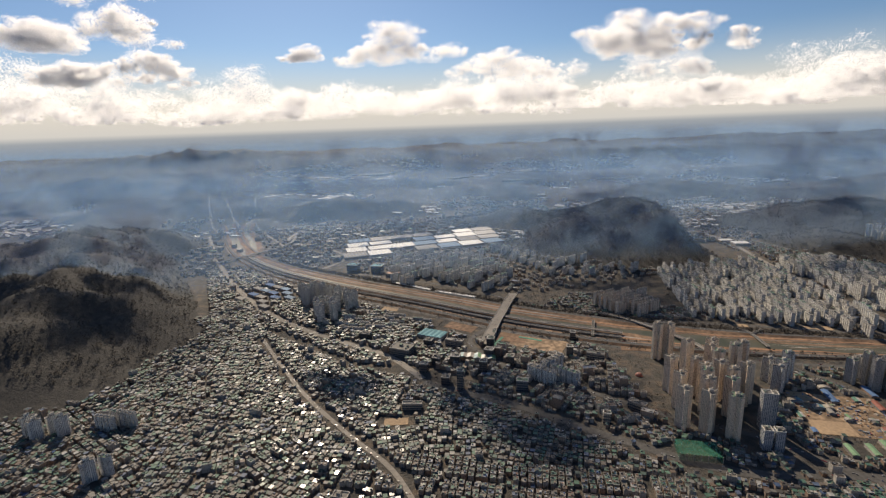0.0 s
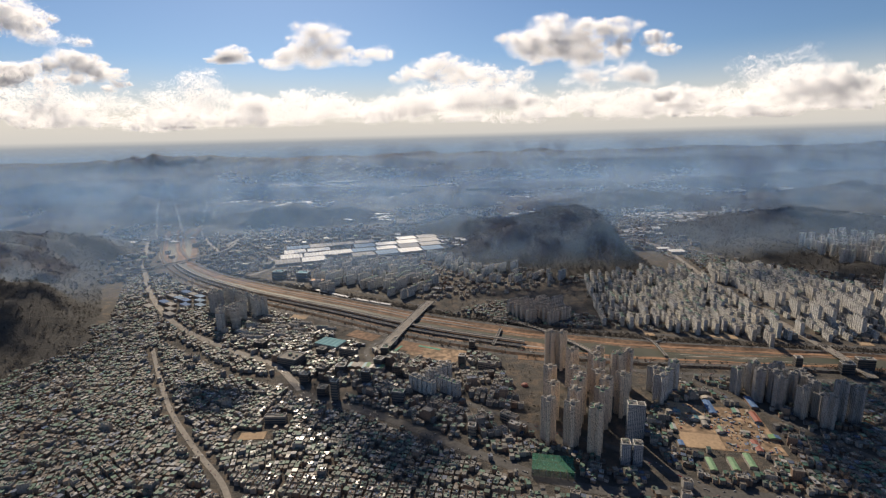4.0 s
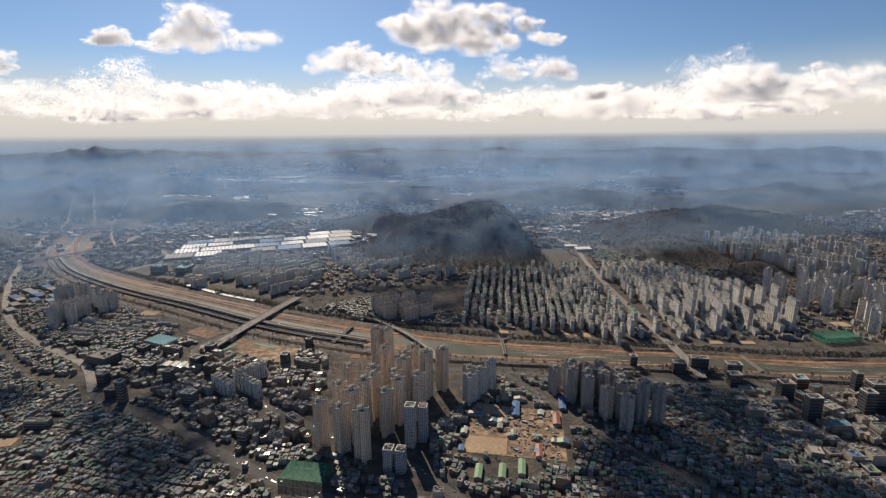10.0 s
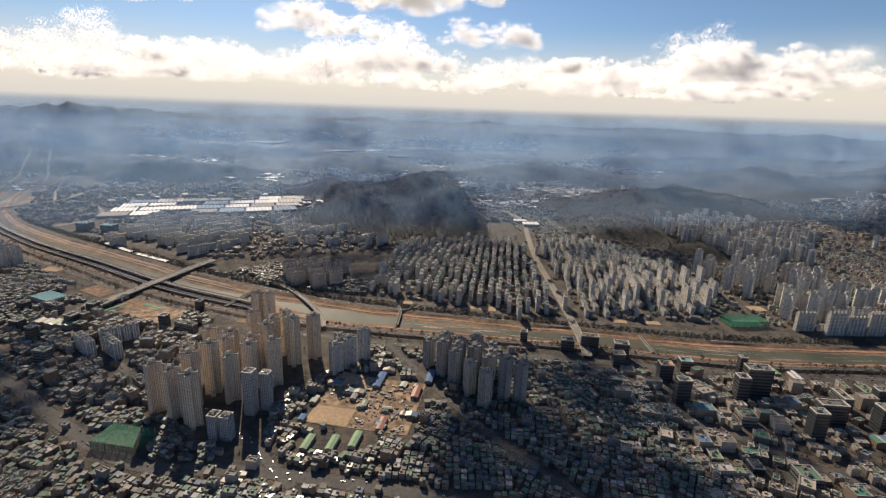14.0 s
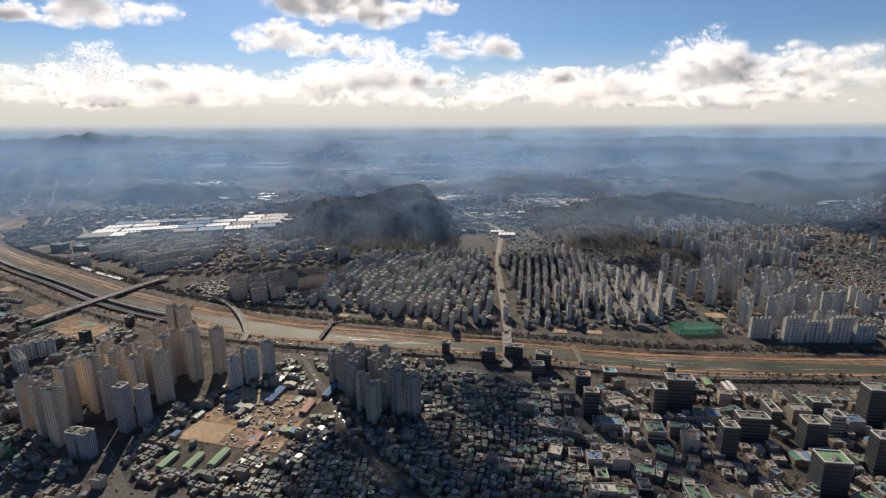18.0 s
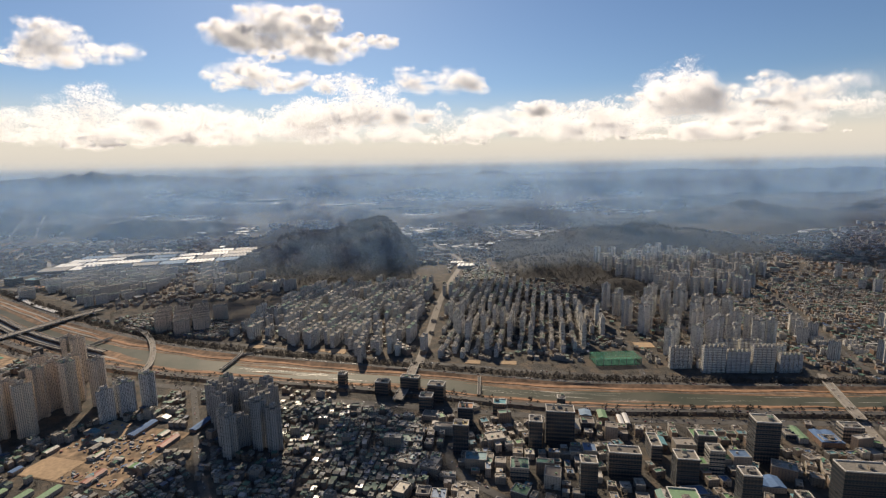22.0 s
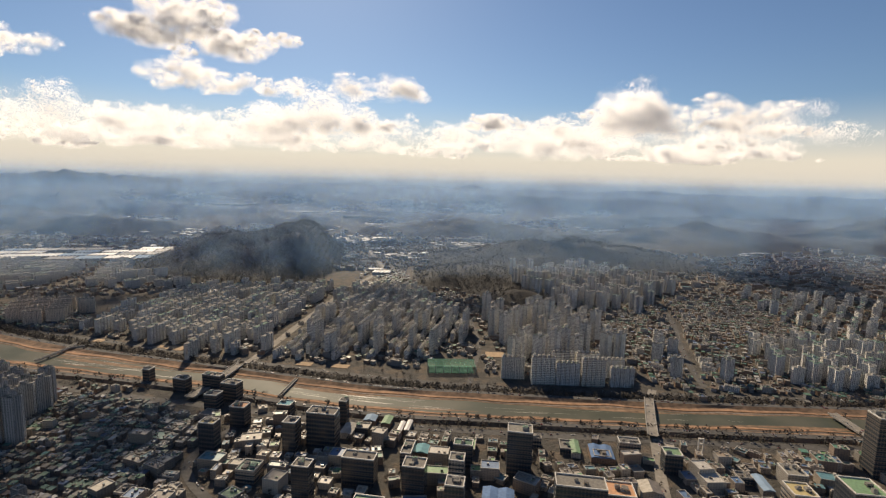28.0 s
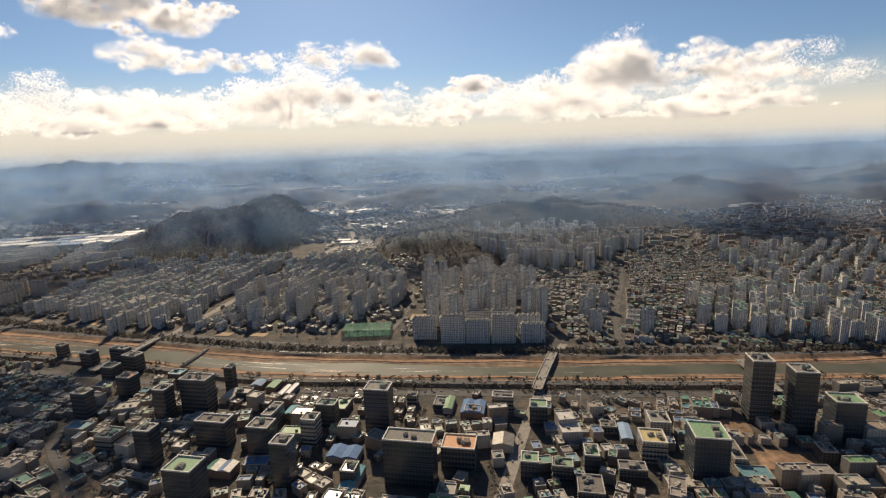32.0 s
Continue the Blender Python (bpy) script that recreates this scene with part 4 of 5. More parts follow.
for s in ((1215, 330, 16, 16, 6), (1010, 325, 20, 12, 6), (120, 700, 34, 14, 6), (140, 690, 34, 12, 6), (-140, 1010, 30, 20, 6), (-160, 1050, 34, 20, 6), (-110, 1030, 26, 20, 6)):
    shed(*s, 15, M_SHED, "long shed with a blue-grey ribbed metal roof")
rnd = random.Random(5)
for row in range(4):
    for col in range(7):
        u, v = -190 + col * 72 + row * 12, -150 + row * 62
        x, y = 70 + u * 0.98 - v * 0.17, 1590 + u * 0.17 + v * 0.98
        if rnd.random() < 0.85:
            shed(x, y, rnd.uniform(62, 71), rnd.uniform(44, 57), 6, -10, rnd.choice((M_WHITE, M_WHITE, M_RIM, M_SLATE_ROOF, M_CONC)), "long warehouse with a white metal roof")
BLUE_SHED = "long factory hall with a blue-grey metal roof"
for i in range(-2, 3):
    for j in range(-4, 5):
        x, y = -262 + i * 31 * 0.7 + j * 16 * 0.7, 1105 - i * 31 * 0.7 + j * 16 * 0.7
        if rnd.random() < 0.95 and is_free(x, y, 2):
            shed(x, y, 28, 13, 5, 45, (M_BLUE, M_CONC, M_SLATE_ROOF)[(i + j) % 3], BLUE_SHED)
shed(50, 1083, 116, 8, 4, 44, M_WHITE, "long white platform roof beside the river")
shed(140, 1003, 100, 8, 4, 38, M_WHITE, "long white platform roof beside the river")
for x, y, lx, ly, mat, label in ((1044, 400, 12, 14, M_TEAL, "low shed with a teal metal roof"), (1096, 332, 24, 15, M_BLUE, "wide shed with a blue metal roof"), (1104, 300, 11, 28, M_TEAL, "long shed with a teal metal roof"),
                                 (1027, 441, 5, 20, M_WHITE, "narrow shed with a white roof"), (1034, 443, 5, 20, M_WHITE, "narrow shed with a white roof"), (1014, 455, 9, 16, M_GREEN_ROOF, "low shed with a green roof"),
                                 (998, 460, 12, 12, M_SLATE_ROOF, "low shed with a blue-grey roof"), (1180, 394, 8, 22, M_GREEN_ROOF, "long low roof with green coating"), (1200, 384, 20, 22, M_BLUE, "wide hall with a blue sheet roof"),
                                 (1310, 330, 9, 22, M_SLATE_ROOF, "long shed with a blue-grey roof"), (978, 440, 12, 20, M_CONC, "flat parking deck with pale kerbs")):
    shed(x, y, lx, ly, 5, 15, mat, label)
shed(70, 800, 46, 28, 5, 35, M_TEAL, "wide hall with a blue-green ribbed metal roof")
for i in range(46):
    x, y = rnd.uniform(-190, 360), rnd.uniform(1440, 1780)
    if is_free(x, y, 12) and ground_at(x, y) < 3:
        shed(x, y, rnd.uniform(14, 34), rnd.uniform(10, 24), rnd.uniform(4, 6), rnd.choice((-10, 80, 20)), rnd.choice((M_WHITE, M_RIM, M_SHED, M_CONC)), "far factory hall with a pale metal roof")
shed(1002, 1250, 44, 30, 7, 10, M_WHITE, "large hall with a white roof")
shed(985, 1290, 36, 20, 7, 10, M_WHITE, "large hall with a white roof")
for x, y, lx, ly, mat in ((548, 500, 9, 30, M_BLUE), (585, 470, 8, 22, M_RED), (520, 480, 22, 7, M_SHED), (500, 500, 16, 6, M_SHED), (480, 470, 7, 12, M_SHED), (545, 420, 7, 20, M_RED), (520, 400, 7, 22, M_GREEN_ROOF),
                          (500, 398, 7, 20, M_GREEN_ROOF), (478, 402, 7, 20, M_GREEN_ROOF), (575, 430, 12, 7, M_SHED), (470, 440, 6, 9, M_BLUE), (560, 520, 14, 6, M_SHED), (530, 455, 6, 10, M_SHED), (605, 500, 8, 26, M_BLUE)):
    shed(x, y, lx, ly, 3.2, 20, mat, "small site shed with a painted metal roof")


def net_cage(x, y, lx, ly, h, turn, label):
    """A golf net: poles at the rim, netting on top and round the sides."""
    top = thing("net_cage", label, "net cage", pose(x, y, 0, 0, 0, -turn))
    take_disc(x, y, max(lx, ly) * 0.5)
    n = 6
    for i in range(n + 1):
        for sy in (-1, 1):
            b = Buf(M_CONC)
            b.box(-lx / 2 + i * lx / n, sy * ly / 2, 0, 0.5, 0.5, h + 0.5, bottom=True)
            part("pole", b, top)
    for k, (a, c) in enumerate((((-1, -1), (1, -1)), ((1, -1), (1, 1)), ((1, 1), (-1, 1)), ((-1, 1), (-1, -1)))):
        b = Buf(M_NET)
        for i in range(8):
            q = [(a[0] + (c[0] - a[0]) * (i + j) / 8, a[1] + (c[1] - a[1]) * (i + j) / 8) for j in (0, 1)]
            o = 0.985 - 0.012 * (i % 2)
            b.face([(q[0][0] * lx / 2, q[0][1] * ly / 2, 0.6), (q[1][0] * lx / 2, q[1][1] * ly / 2, 0.6), (q[1][0] * lx / 2 * o, q[1][1] * ly / 2 * o, h), (q[0][0] * lx / 2 * o, q[0][1] * ly / 2 * o, h)])
        part("side_net", b, top)
    b = Buf(M_NET)
    for i in range(6):
        for j in range(4):
            x0, x1, y0, y1 = (i / 3 - 1) * lx / 2, ((i + 1) / 3 - 1) * lx / 2, (j / 2 - 1) * ly / 2, ((j + 1) / 2 - 1) * ly / 2
            z = [h - 1.2 * (1 - (a / (lx / 2)) ** 2) * (1 - (c / (ly / 2)) ** 2) for a, c in ((x0, y0), (x1, y0), (x1, y1), (x0, y1))]
            b.face([(x0, y0, z[0]), (x1, y0, z[1]), (x1, y1, z[2]), (x0, y1, z[3])])
    part("top_net", b, top)


net_cage(319, 427, 42, 26, 8, 20, "green net cage of a driving range among houses")
net_cage(1095, 594, 60, 28, 9, 5, "green net cage of a driving range by the river")


def dome(x, y, r):
    top = thing("tent", "pink-red round tent on bare ground", "tent", pose(x, y, 0.4))
    b = Buf(M_RED)
    for i in range(12):
        for j in range(4):
            c = []
            for ii, jj in ((i, j), (i + 1, j), (i + 1, j + 1), (i, j + 1)):
                a, e = ii * math.pi / 6, jj * math.pi / 8
                c.append((r * math.cos(e) * math.cos(a), r * math.cos(e) * math.sin(a), r * 0.8 * math.sin(e)))
            b.face(c)
    part("canopy", b, top)


dome(345, 600, 5)


# ---- building site ----
def building_site():
    """Stacks of material, spoil heaps and parked plant on the bare lot, and huts with coloured roofs."""
    rnd = random.Random(91)
    b = Buf(M_CONC, M_RED, M_BLUE, M_RIM, M_BANK, M_SHED)
    for i in range(300):
        u, v = rnd.uniform(-48, 48), rnd.uniform(-44, 44)
        s, c = math.sin(radians(20)), math.cos(radians(20))
        x, y = 535 + u * c + v * s, 462 - u * s + v * c
        if math.hypot(x - 497, y - 443) < 26:
            continue
        k, w = rnd.random(), rnd.uniform(0.6, 2.2)
        if k < 0.22:
            b.prism([(x + w * 1.3 * math.cos(q) * rnd.uniform(0.7, 1.2), y + w * 1.3 * math.sin(q) * rnd.uniform(0.7, 1.2)) for q in np.arange(0, 6.2, 0.9)], 0.2, rnd.uniform(0.6, 1.5), 4, 4)
        else:
            b.box(x, y, 0.2, w * rnd.uniform(0.8, 2.6), w * 0.8, rnd.uniform(0.4, 1.9), 20 + rnd.choice((0, 90)) + rnd.uniform(-12, 12), rnd.choice((0, 0, 1, 2, 3, 3)), rnd.choice((0, 3, 3, 5, 5, 1, 2)))
    tagged(new("building_materials", b.mesh("building_materials")), "stacked building materials and spoil heaps on bare ground", "building materials", kind="stuff")
    for i in range(14):
        u, v = rnd.uniform(-46, 46), rnd.uniform(-42, 42)
        s, c = math.sin(radians(20)), math.cos(radians(20))
        x, y = 535 + u * c + v * s, 462 - u * s + v * c
        if math.hypot(x - 497, y - 443) > 30:
            shed(x, y, rnd.uniform(4, 8), rnd.uniform(4, 11), rnd.uniform(2.2, 3.6), 20 + rnd.choice((0, 90)) + rnd.uniform(-6, 6), rnd.choice((M_SHED, M_RIM, M_FLAT, M_SHED, M_CONC)), "small site hut with a painted metal roof")


building_site()


# ---- houses ----
def rimmed(b, x, y, z, lx, ly, h, turn, rnd):
    """A flat-roofed building with a raised rim round a sunken roof and some plant on it."""
    o, i = ring_box(x, y, lx, ly, turn), ring_box(x, y, lx - 0.9, ly - 0.9, turn)
    t, k, u = z + h + 0.7, len(b.v), 0.0
    b.v.extend([(*p, z) for p in o] + [(*p, t) for p in o] + [(*p, t) for p in i] + [(*p, t - 0.7) for p in i])
    for a in range(4):
        c = (a + 1) % 4
        w = math.dist(o[a], o[c])
        for lo, hi, m in ((0, 4, 0), (4, 8, 2), (8, 12, 2)):
            b.f.append((k + lo + a, k + lo + c, k + hi + c, k + hi + a))
            b.m.append(m)
            b.uv.extend([(u, 0), (u + w, 0), (u + w, h), (u, h)])
        u += w
    b.f.append((k + 12, k + 13, k + 14, k + 15))
    b.m.append(1)
    b.uv.extend(i)
    s, c = math.sin(radians(turn)), math.cos(radians(turn))
    for n in range(rnd.randint(1, 5)):
        a, d, q = rnd.uniform(-0.36, 0.36) * lx, rnd.uniform(-0.36, 0.36) * ly, rnd.uniform(0.8, 2.4)
        b.prism(ring_box(x + a * c + d * s, y - a * s + d * c, q, q * rnd.uniform(0.5, 1.4), turn), t - 0.7, t + rnd.uniform(0.1, 1.3), rnd.choice((0, 2)), rnd.choice((1, 2)))


def house_parts(b, x, y, z, lx, ly, h, turn, rnd, hut=True):
    if max(lx, ly) > 6.6:
        rimmed(b, x, y, z, lx, ly, h, turn, rnd)
        return
    b.prism(ring_box(x, y, lx, ly, turn), z, z + h, 0, 0)
    b.prism(ring_box(x, y, lx + 0.3, ly + 0.3, turn), z + h + 0.003, z + h + 0.45, 1, 1)
    if hut:
        s, c = math.sin(radians(turn)), math.cos(radians(turn))
        a, d = rnd.choice((-1, 1)) * lx * 0.22, rnd.choice((-1, 1)) * ly * 0.22
        b.prism(ring_box(x + a * c + d * s, y - a * s + d * c, lx * 0.38, ly * 0.38, turn), z + h + 0.4, z + h + 1.5, 0, 1)


def workshop(x, y, z, lx, ly, h, turn, rnd):
    """A low flat-roofed works building with a raised rim and some plant on the roof."""
    top = thing("workshop", "low workshop with a flat coated roof and raised rim", "workshop", pose(x, y, z, 0, 0, -turn), "low workshops")
    b = Buf(M_WORKS, M_SHED)
    b.box(0, 0, 0, lx, ly, h, 0, 0, 1)
    part("wall", b, top)
    b = Buf(M_RIM)
    for sx, sy, ax, ay in ((0, -1, lx, 0.45), (0, 1, lx, 0.45), (-1, 0, 0.45, ly - 0.9), (1, 0, 0.45, ly - 0.9)):
        b.box(sx * (lx / 2 - 0.225), sy * (ly / 2 - 0.225), h, ax, ay, 0.7)
    part("parapet", b, top)
    for n in range(rnd.randint(1, 3)):
        b = Buf(M_CONC if n else M_WORKS, M_SHED)
        w = rnd.uniform(0.9, 2.4)
        b.box(rnd.uniform(-0.3, 0.3) * lx, rnd.uniform(-0.3, 0.3) * ly, h, w, w * rnd.uniform(0.5, 1.3), rnd.uniform(0.5, 1.6), 0, 0, 1)
        part("roof_plant" if n else "stair_hut", b, top)


def quarter(name, poly, turn, step, size, high, label, seed, keep=0.95, mats=None, big=0.03, block=58.0, lean=13.0):
    """A joined carpet of small buildings: blocks between streets, each with rows of its own direction."""
    rnd = random.Random(seed)
    b = Buf(*(mats or (M_HOUSE, M_ROOF)), M_RIM if mats else M_CONC)
    xs, ys = [p[0] for p in poly], [p[1] for p in poly]
    seeds, made = {}, 0
    for i in range(int((max(xs) - min(xs)) / block) + 4):
        for j in range(int((max(ys) - min(ys)) / block) + 4):
            seeds[i, j] = (min(xs) + (i - 1.5 + rnd.uniform(-0.33, 0.33)) * block, min(ys) + (j - 1.5 + rnd.uniform(-0.33, 0.33)) * block)
    n = int(block / step) + 1
    for (i, j), (cx, cy) in seeds.items():
        near = [seeds[i + p, j + q] for p in (-1, 0, 1) for q in (-1, 0, 1) if (p or q) and (i + p, j + q) in seeds]
        a = radians(turn + rnd.gauss(0, lean))
        ca, sa = math.cos(a), math.sin(a)
        for p in range(-n, n + 1):
            for q in range(-n, n + 1):
                u, v = p * step + rnd.uniform(-0.5, 0.5), q * step + (q // 2) * 1.5 + rnd.uniform(-0.5, 0.5)
                x, y = cx + u * ca + v * sa, cy - u * sa + v * ca
                d = math.hypot(u, v)
                if d > block or any(math.hypot(x - ex, y - ey) - d < 3.0 for ex, ey in near):
                    continue
                k, hh = rnd.random(), rnd.uniform(*high)
                lx, ly = rnd.uniform(*size), rnd.uniform(*size)
                if k < big:
                    lx, ly, hh = lx * 2.0, ly * 1.4, hh * 1.8
                if k > keep or not inside(x, y, poly) or not is_free(x, y):
                    continue
                z = ground_at(x, y)
                if z > 6:
                    continue
                if mats and made < 270 and 880 < x < 1330 and 300 < y < 440 and max(lx, ly) > 6.0:
                    workshop(x, y, z - 0.2, lx, ly, hh, math.degrees(a) + rnd.uniform(-4, 4), rnd)
                    made += 1
                    continue
                house_parts(b, x, y, z - 0.2, lx, ly, hh, math.degrees(a) + rnd.uniform(-4, 4), rnd, rnd.random() < 0.6)
    tagged(new(name, b.mesh(name)), label, "houses", kind="stuff")


def house_thing(i, rnd):
    lx, ly, h = rnd.uniform(4.4, 6.2), rnd.uniform(4.4, 6.2), rnd.uniform(3.8, 6.2)
    top = thing("house", "low brick house with a painted flat roof and stair hut", "house", group="low brick houses")
    b = Buf(M_HOUSE)
    b.box(0, 0, 0, lx, ly, h)
    part("wall", b, top)
    b = Buf(M_ROOF)
    b.box(0, 0, h + 0.003, lx + 0.3, ly + 0.3, 0.3)
    part("roof", b, top)
    b = Buf(M_CONC)
    for sx, sy, ax, ay in ((0, -1, lx + 0.3, 0.25), (0, 1, lx + 0.3, 0.25), (-1, 0, 0.25, ly - 0.2), (1, 0, 0.25, ly - 0.2)):
        b.box(sx * (lx / 2), sy * (ly / 2), h + 0.3, ax, ay, 0.45)
    part("parapet", b, top)
    b = Buf(M_HOUSE, M_ROOF)
    b.box(lx * 0.2 * (1 if i % 2 else -1), ly * 0.2, h + 0.3, lx * 0.38, ly * 0.4, 1.2, 0, 0, 1)
    hut = part("stair_hut", b, top)
    b = Buf(M_GLASS)
    b.box(lx * 0.2 * (1 if i % 2 else -1), 0.0, h + 0.3, 0.5, 0.06, 0.95)
    part("door", b, hut)
    if i % 3:
        b = Buf(M_BLUE if i % 2 else M_RED)
        b.prism([(0.55 * math.cos(k) - lx * 0.2, 0.55 * math.sin(k) - ly * 0.22) for k in np.arange(0, 6.2, 0.785)], h + 0.3, h + 1.4)
        part("water_tank", b, top)
    return top


def place_houses():
    """The rows of houses that the path comes nearest to, each one a thing."""
    rnd = random.Random(61)
    first = [house_thing(i, rnd) for i in range(10)]
    n = 0
    for i in range(46):
        for j in range(9):
            if i % 9 == 4 or j % 5 == 3:
                continue
            x, y = -60 + i * 7.2 + j * 2.2 + rnd.uniform(-0.7, 0.7), 445 - i * 2.4 + j * 7.0 + rnd.uniform(-0.7, 0.7)
            t = 18 + rnd.uniform(-5, 5)
            if n >= 300 or not is_free(x, y):
                continue
            m = pose(x, y, -0.1, 0, 0, -t + 90 * rnd.randint(0, 3))
            if n < 10:
                first[n].matrix_basis = m
            else:
                copy_thing(first[rnd.randrange(10)], m)
            n += 1
            small.append((x, y))
    for x, y in small:
        take_disc(x, y, 2.2)


small = []
place_houses()
LOW = "dense low brick houses with green and grey flat roofs"
quarter("house_quarter", [(-620, 560), (-560, 760), (-420, 960), (-330, 1000), (-230, 880), (-60, 700), (150, 600), (240, 500), (330, 470), (480, 330), (420, 250), (-300, 340)], 20, 5.9, (3.7, 5.3), (2.8, 5.6), LOW, 21)
quarter("house_quarter", [(-330, 900), (-480, 1330), (-330, 1330), (-60, 1000), (150, 760), (60, 680), (-60, 720), (-200, 880)], 30, 6.6, (4.0, 6.0), (3.0, 7.0), LOW, 22)
quarter("house_quarter", [(60, 680), (200, 820), (330, 720), (320, 480), (240, 500), (150, 600)], 25, 8.0, (5, 7.5), (4, 9), "low shops and houses among the towers", 23, 0.85)
quarter("house_quarter", [(440, 470), (560, 600), (760, 545), (830, 470), (820, 250), (640, 200), (430, 300)], 20, 6.0, (3.8, 5.4), (2.8, 6.0), LOW, 24)
quarter("works_quarter", [(800, 480), (870, 500), (1250, 420), (1700, 350), (1700, 180), (1200, 180), (800, 230)], 15, 10.5, (4.5, 10.0), (2.5, 8), "low workshops with teal, blue and grey roofs", 25, 0.92, (M_WORKS, M_SHED), 0.14)
quarter("house_quarter", [(280, 900), (400, 960), (560, 820), (540, 760), (430, 790)], 20, 6.5, (4, 5.5), (3, 5), LOW, 26)
quarter("house_quarter", [(930, 1080), (960, 1300), (1060, 1300), (1080, 1080)], 10, 8.0, (5, 6.5), (3, 6), LOW, 27)
quarter("house_quarter", [(1345, 660), (1400, 1000), (1700, 1000), (2200, 900), (2100, 400), (1760, 420), (1720, 650), (1540, 690)], 20, 8.5, (5, 7), (3, 6), "far reddish low houses", 28)
quarter("house_quarter", [(560, 760), (620, 1080), (900, 1090), (1140, 1060), (1340, 860), (1330, 540), (860, 640)], 40, 9.5, (4.5, 7.5), (2.5, 5), "low shops and schools between the flats", 29, 0.6)
quarter("house_quarter", [(1335, 480), (1345, 660), (1540, 690), (1720, 650), (1900, 640), (1850, 400), (1560, 450)], 20, 8.0, (4.5, 6.5), (3, 5.5), "low reddish houses beyond the river", 31, 0.85)
quarter("house_quarter", [(-700, 1330), (-640, 1850), (-200, 1980), (520, 1950), (760, 1800), (500, 1560), (380, 1440), (-60, 1430), (-200, 1250), (-420, 1290)], 15, 14, (6, 11), (3, 7), "far low houses and works in the haze", 32, 0.62, None, 0.12, 110.0)
quarter("house_quarter", [(1480, 1020), (1420, 1420), (2000, 1750), (2900, 1500), (2900, 760), (2150, 880), (1720, 1000)], 15, 15, (7, 12), (3, 7), "far reddish low houses in the haze", 35, 0.66, None, 0.1, 110.0)
quarter("house_quarter", [(850, 1300), (820, 1900), (1080, 1950), (1500, 1700), (1500, 1380), (1080, 1300)], 15, 14, (6, 11), (3, 7), "far low houses in a side valley", 34, 0.5, None, 0.1, 110.0)
quarter("house_quarter", [(-40, 1080), (-100, 1420), (620, 1420), (640, 1040), (300, 980)], 30, 13, (6, 10), (3, 6), "low shops between far flats", 30, 0.6)


FX, FY = np.meshgrid(np.arange(-2200, 3600, 20.0), np.arange(1300, 4600, 20.0), indexing="ij")
FGRID = height(FX, FY)


def far_ground(x, y):
    i, j = int((x + 2200) / 20 + 0.5), int((y - 1300) / 20 + 0.5)
    return float(FGRID[i, j]) if 0 <= i < 290 and 0 <= j < 165 else 99.0


def villages():
    """Far hamlets, greenhouses and works strewn over the plain between the hills."""
    rnd = random.Random(33)
    b = Buf(M_APT, M_FLAT)
    w = Buf(M_CONC, M_WHITE)
    for k in range(190):
        cx, cy = rnd.uniform(-1700, 3000), 1500 + 2600 * rnd.random() ** 1.4
        if -420 < cx < 330 and cy < 1800:
            continue
        n, spread, t = rnd.randint(8, 45), rnd.uniform(30, 90), rnd.uniform(0, 90)
        bright = rnd.random() < 0.3
        for i in range(n):
            x, y = cx + rnd.gauss(0, spread), cy + rnd.gauss(0, spread * 0.7)
            z = far_ground(x, y)
            if z - float(rise(y)) > 14:
                continue
            s = rnd.uniform(6, 15) * (1.6 if bright else 1.0)
            (w if bright else b).prism(ring_box(x, y, s * rnd.uniform(1, 2.2), s, t), z - 0.5, z + (4 if bright else rnd.uniform(4, 14)), 0, 1)
    tagged(new("far_villages", b.mesh("far_villages")), "far villages strewn between hazy hills", "houses", kind="stuff")
    tagged(new("far_halls", w.mesh("far_halls")), "far halls and greenhouses with bright roofs", "halls", kind="stuff")


villages()
for x, y, lx, ly in ((-90, 3620, 190, 70), (-420, 3560, 120, 45), (420, 3300, 150, 40), (900, 3050, 130, 36)):
    b = Buf(M_WATER)
    z = float(height(np.array([x]), np.array([y]))[0])
    b.prism([(x + lx * (1 + 0.25 * math.sin(3 * a)) * math.cos(a), y + ly * (1 + 0.3 * math.cos(2 * a + 1)) * math.sin(a)) for a in np.arange(0, 6.28, 0.26)], z - 20, z + 4)
    tagged(new("lake", b.mesh("lake")), "far lake shining in the sun", "lake", kind="structure")


# ---- clouds ----
def loose(name, v, mat, label, category):
    me = bpy.data.meshes.new(name)
    n = len(v) // 3
    me.vertices.add(len(v))
    me.vertices.foreach_set("co", v.ravel())
    me.loops.add(len(v))
    me.loops.foreach_set("vertex_index", np.arange(len(v)))
    me.polygons.add(n)
    me.polygons.foreach_set("loop_start", np.arange(n) * 3)
    me.update(calc_edges=True)
    me.materials.append(mat)
    return tagged(new(name, me), label, category, kind="stuff")


def flakes_at(pos, size, r, way, spread):
    """Small triangles round the given places, all turned nearly one way."""
    n = len(pos)
    w = np.array(way) + spread * r.normal(0, 1, (n, 3))
    w /= np.linalg.norm(w, axis=1)[:, None]
    a = np.cross(w, [1.0, 0.13, 0.2])
    a /= np.linalg.norm(a, axis=1)[:, None]
    b = np.cross(w, a)
    t = r.uniform(0, 6.283, n)
    c = [pos + (a * np.cos(t + k)[:, None] + b * np.sin(t + k)[:, None]) * (size * r.uniform(0.6, 1.5, n))[:, None] for k in (0.0, 2.09, 4.19)]
    return np.stack(c, 1).reshape(-1, 3)


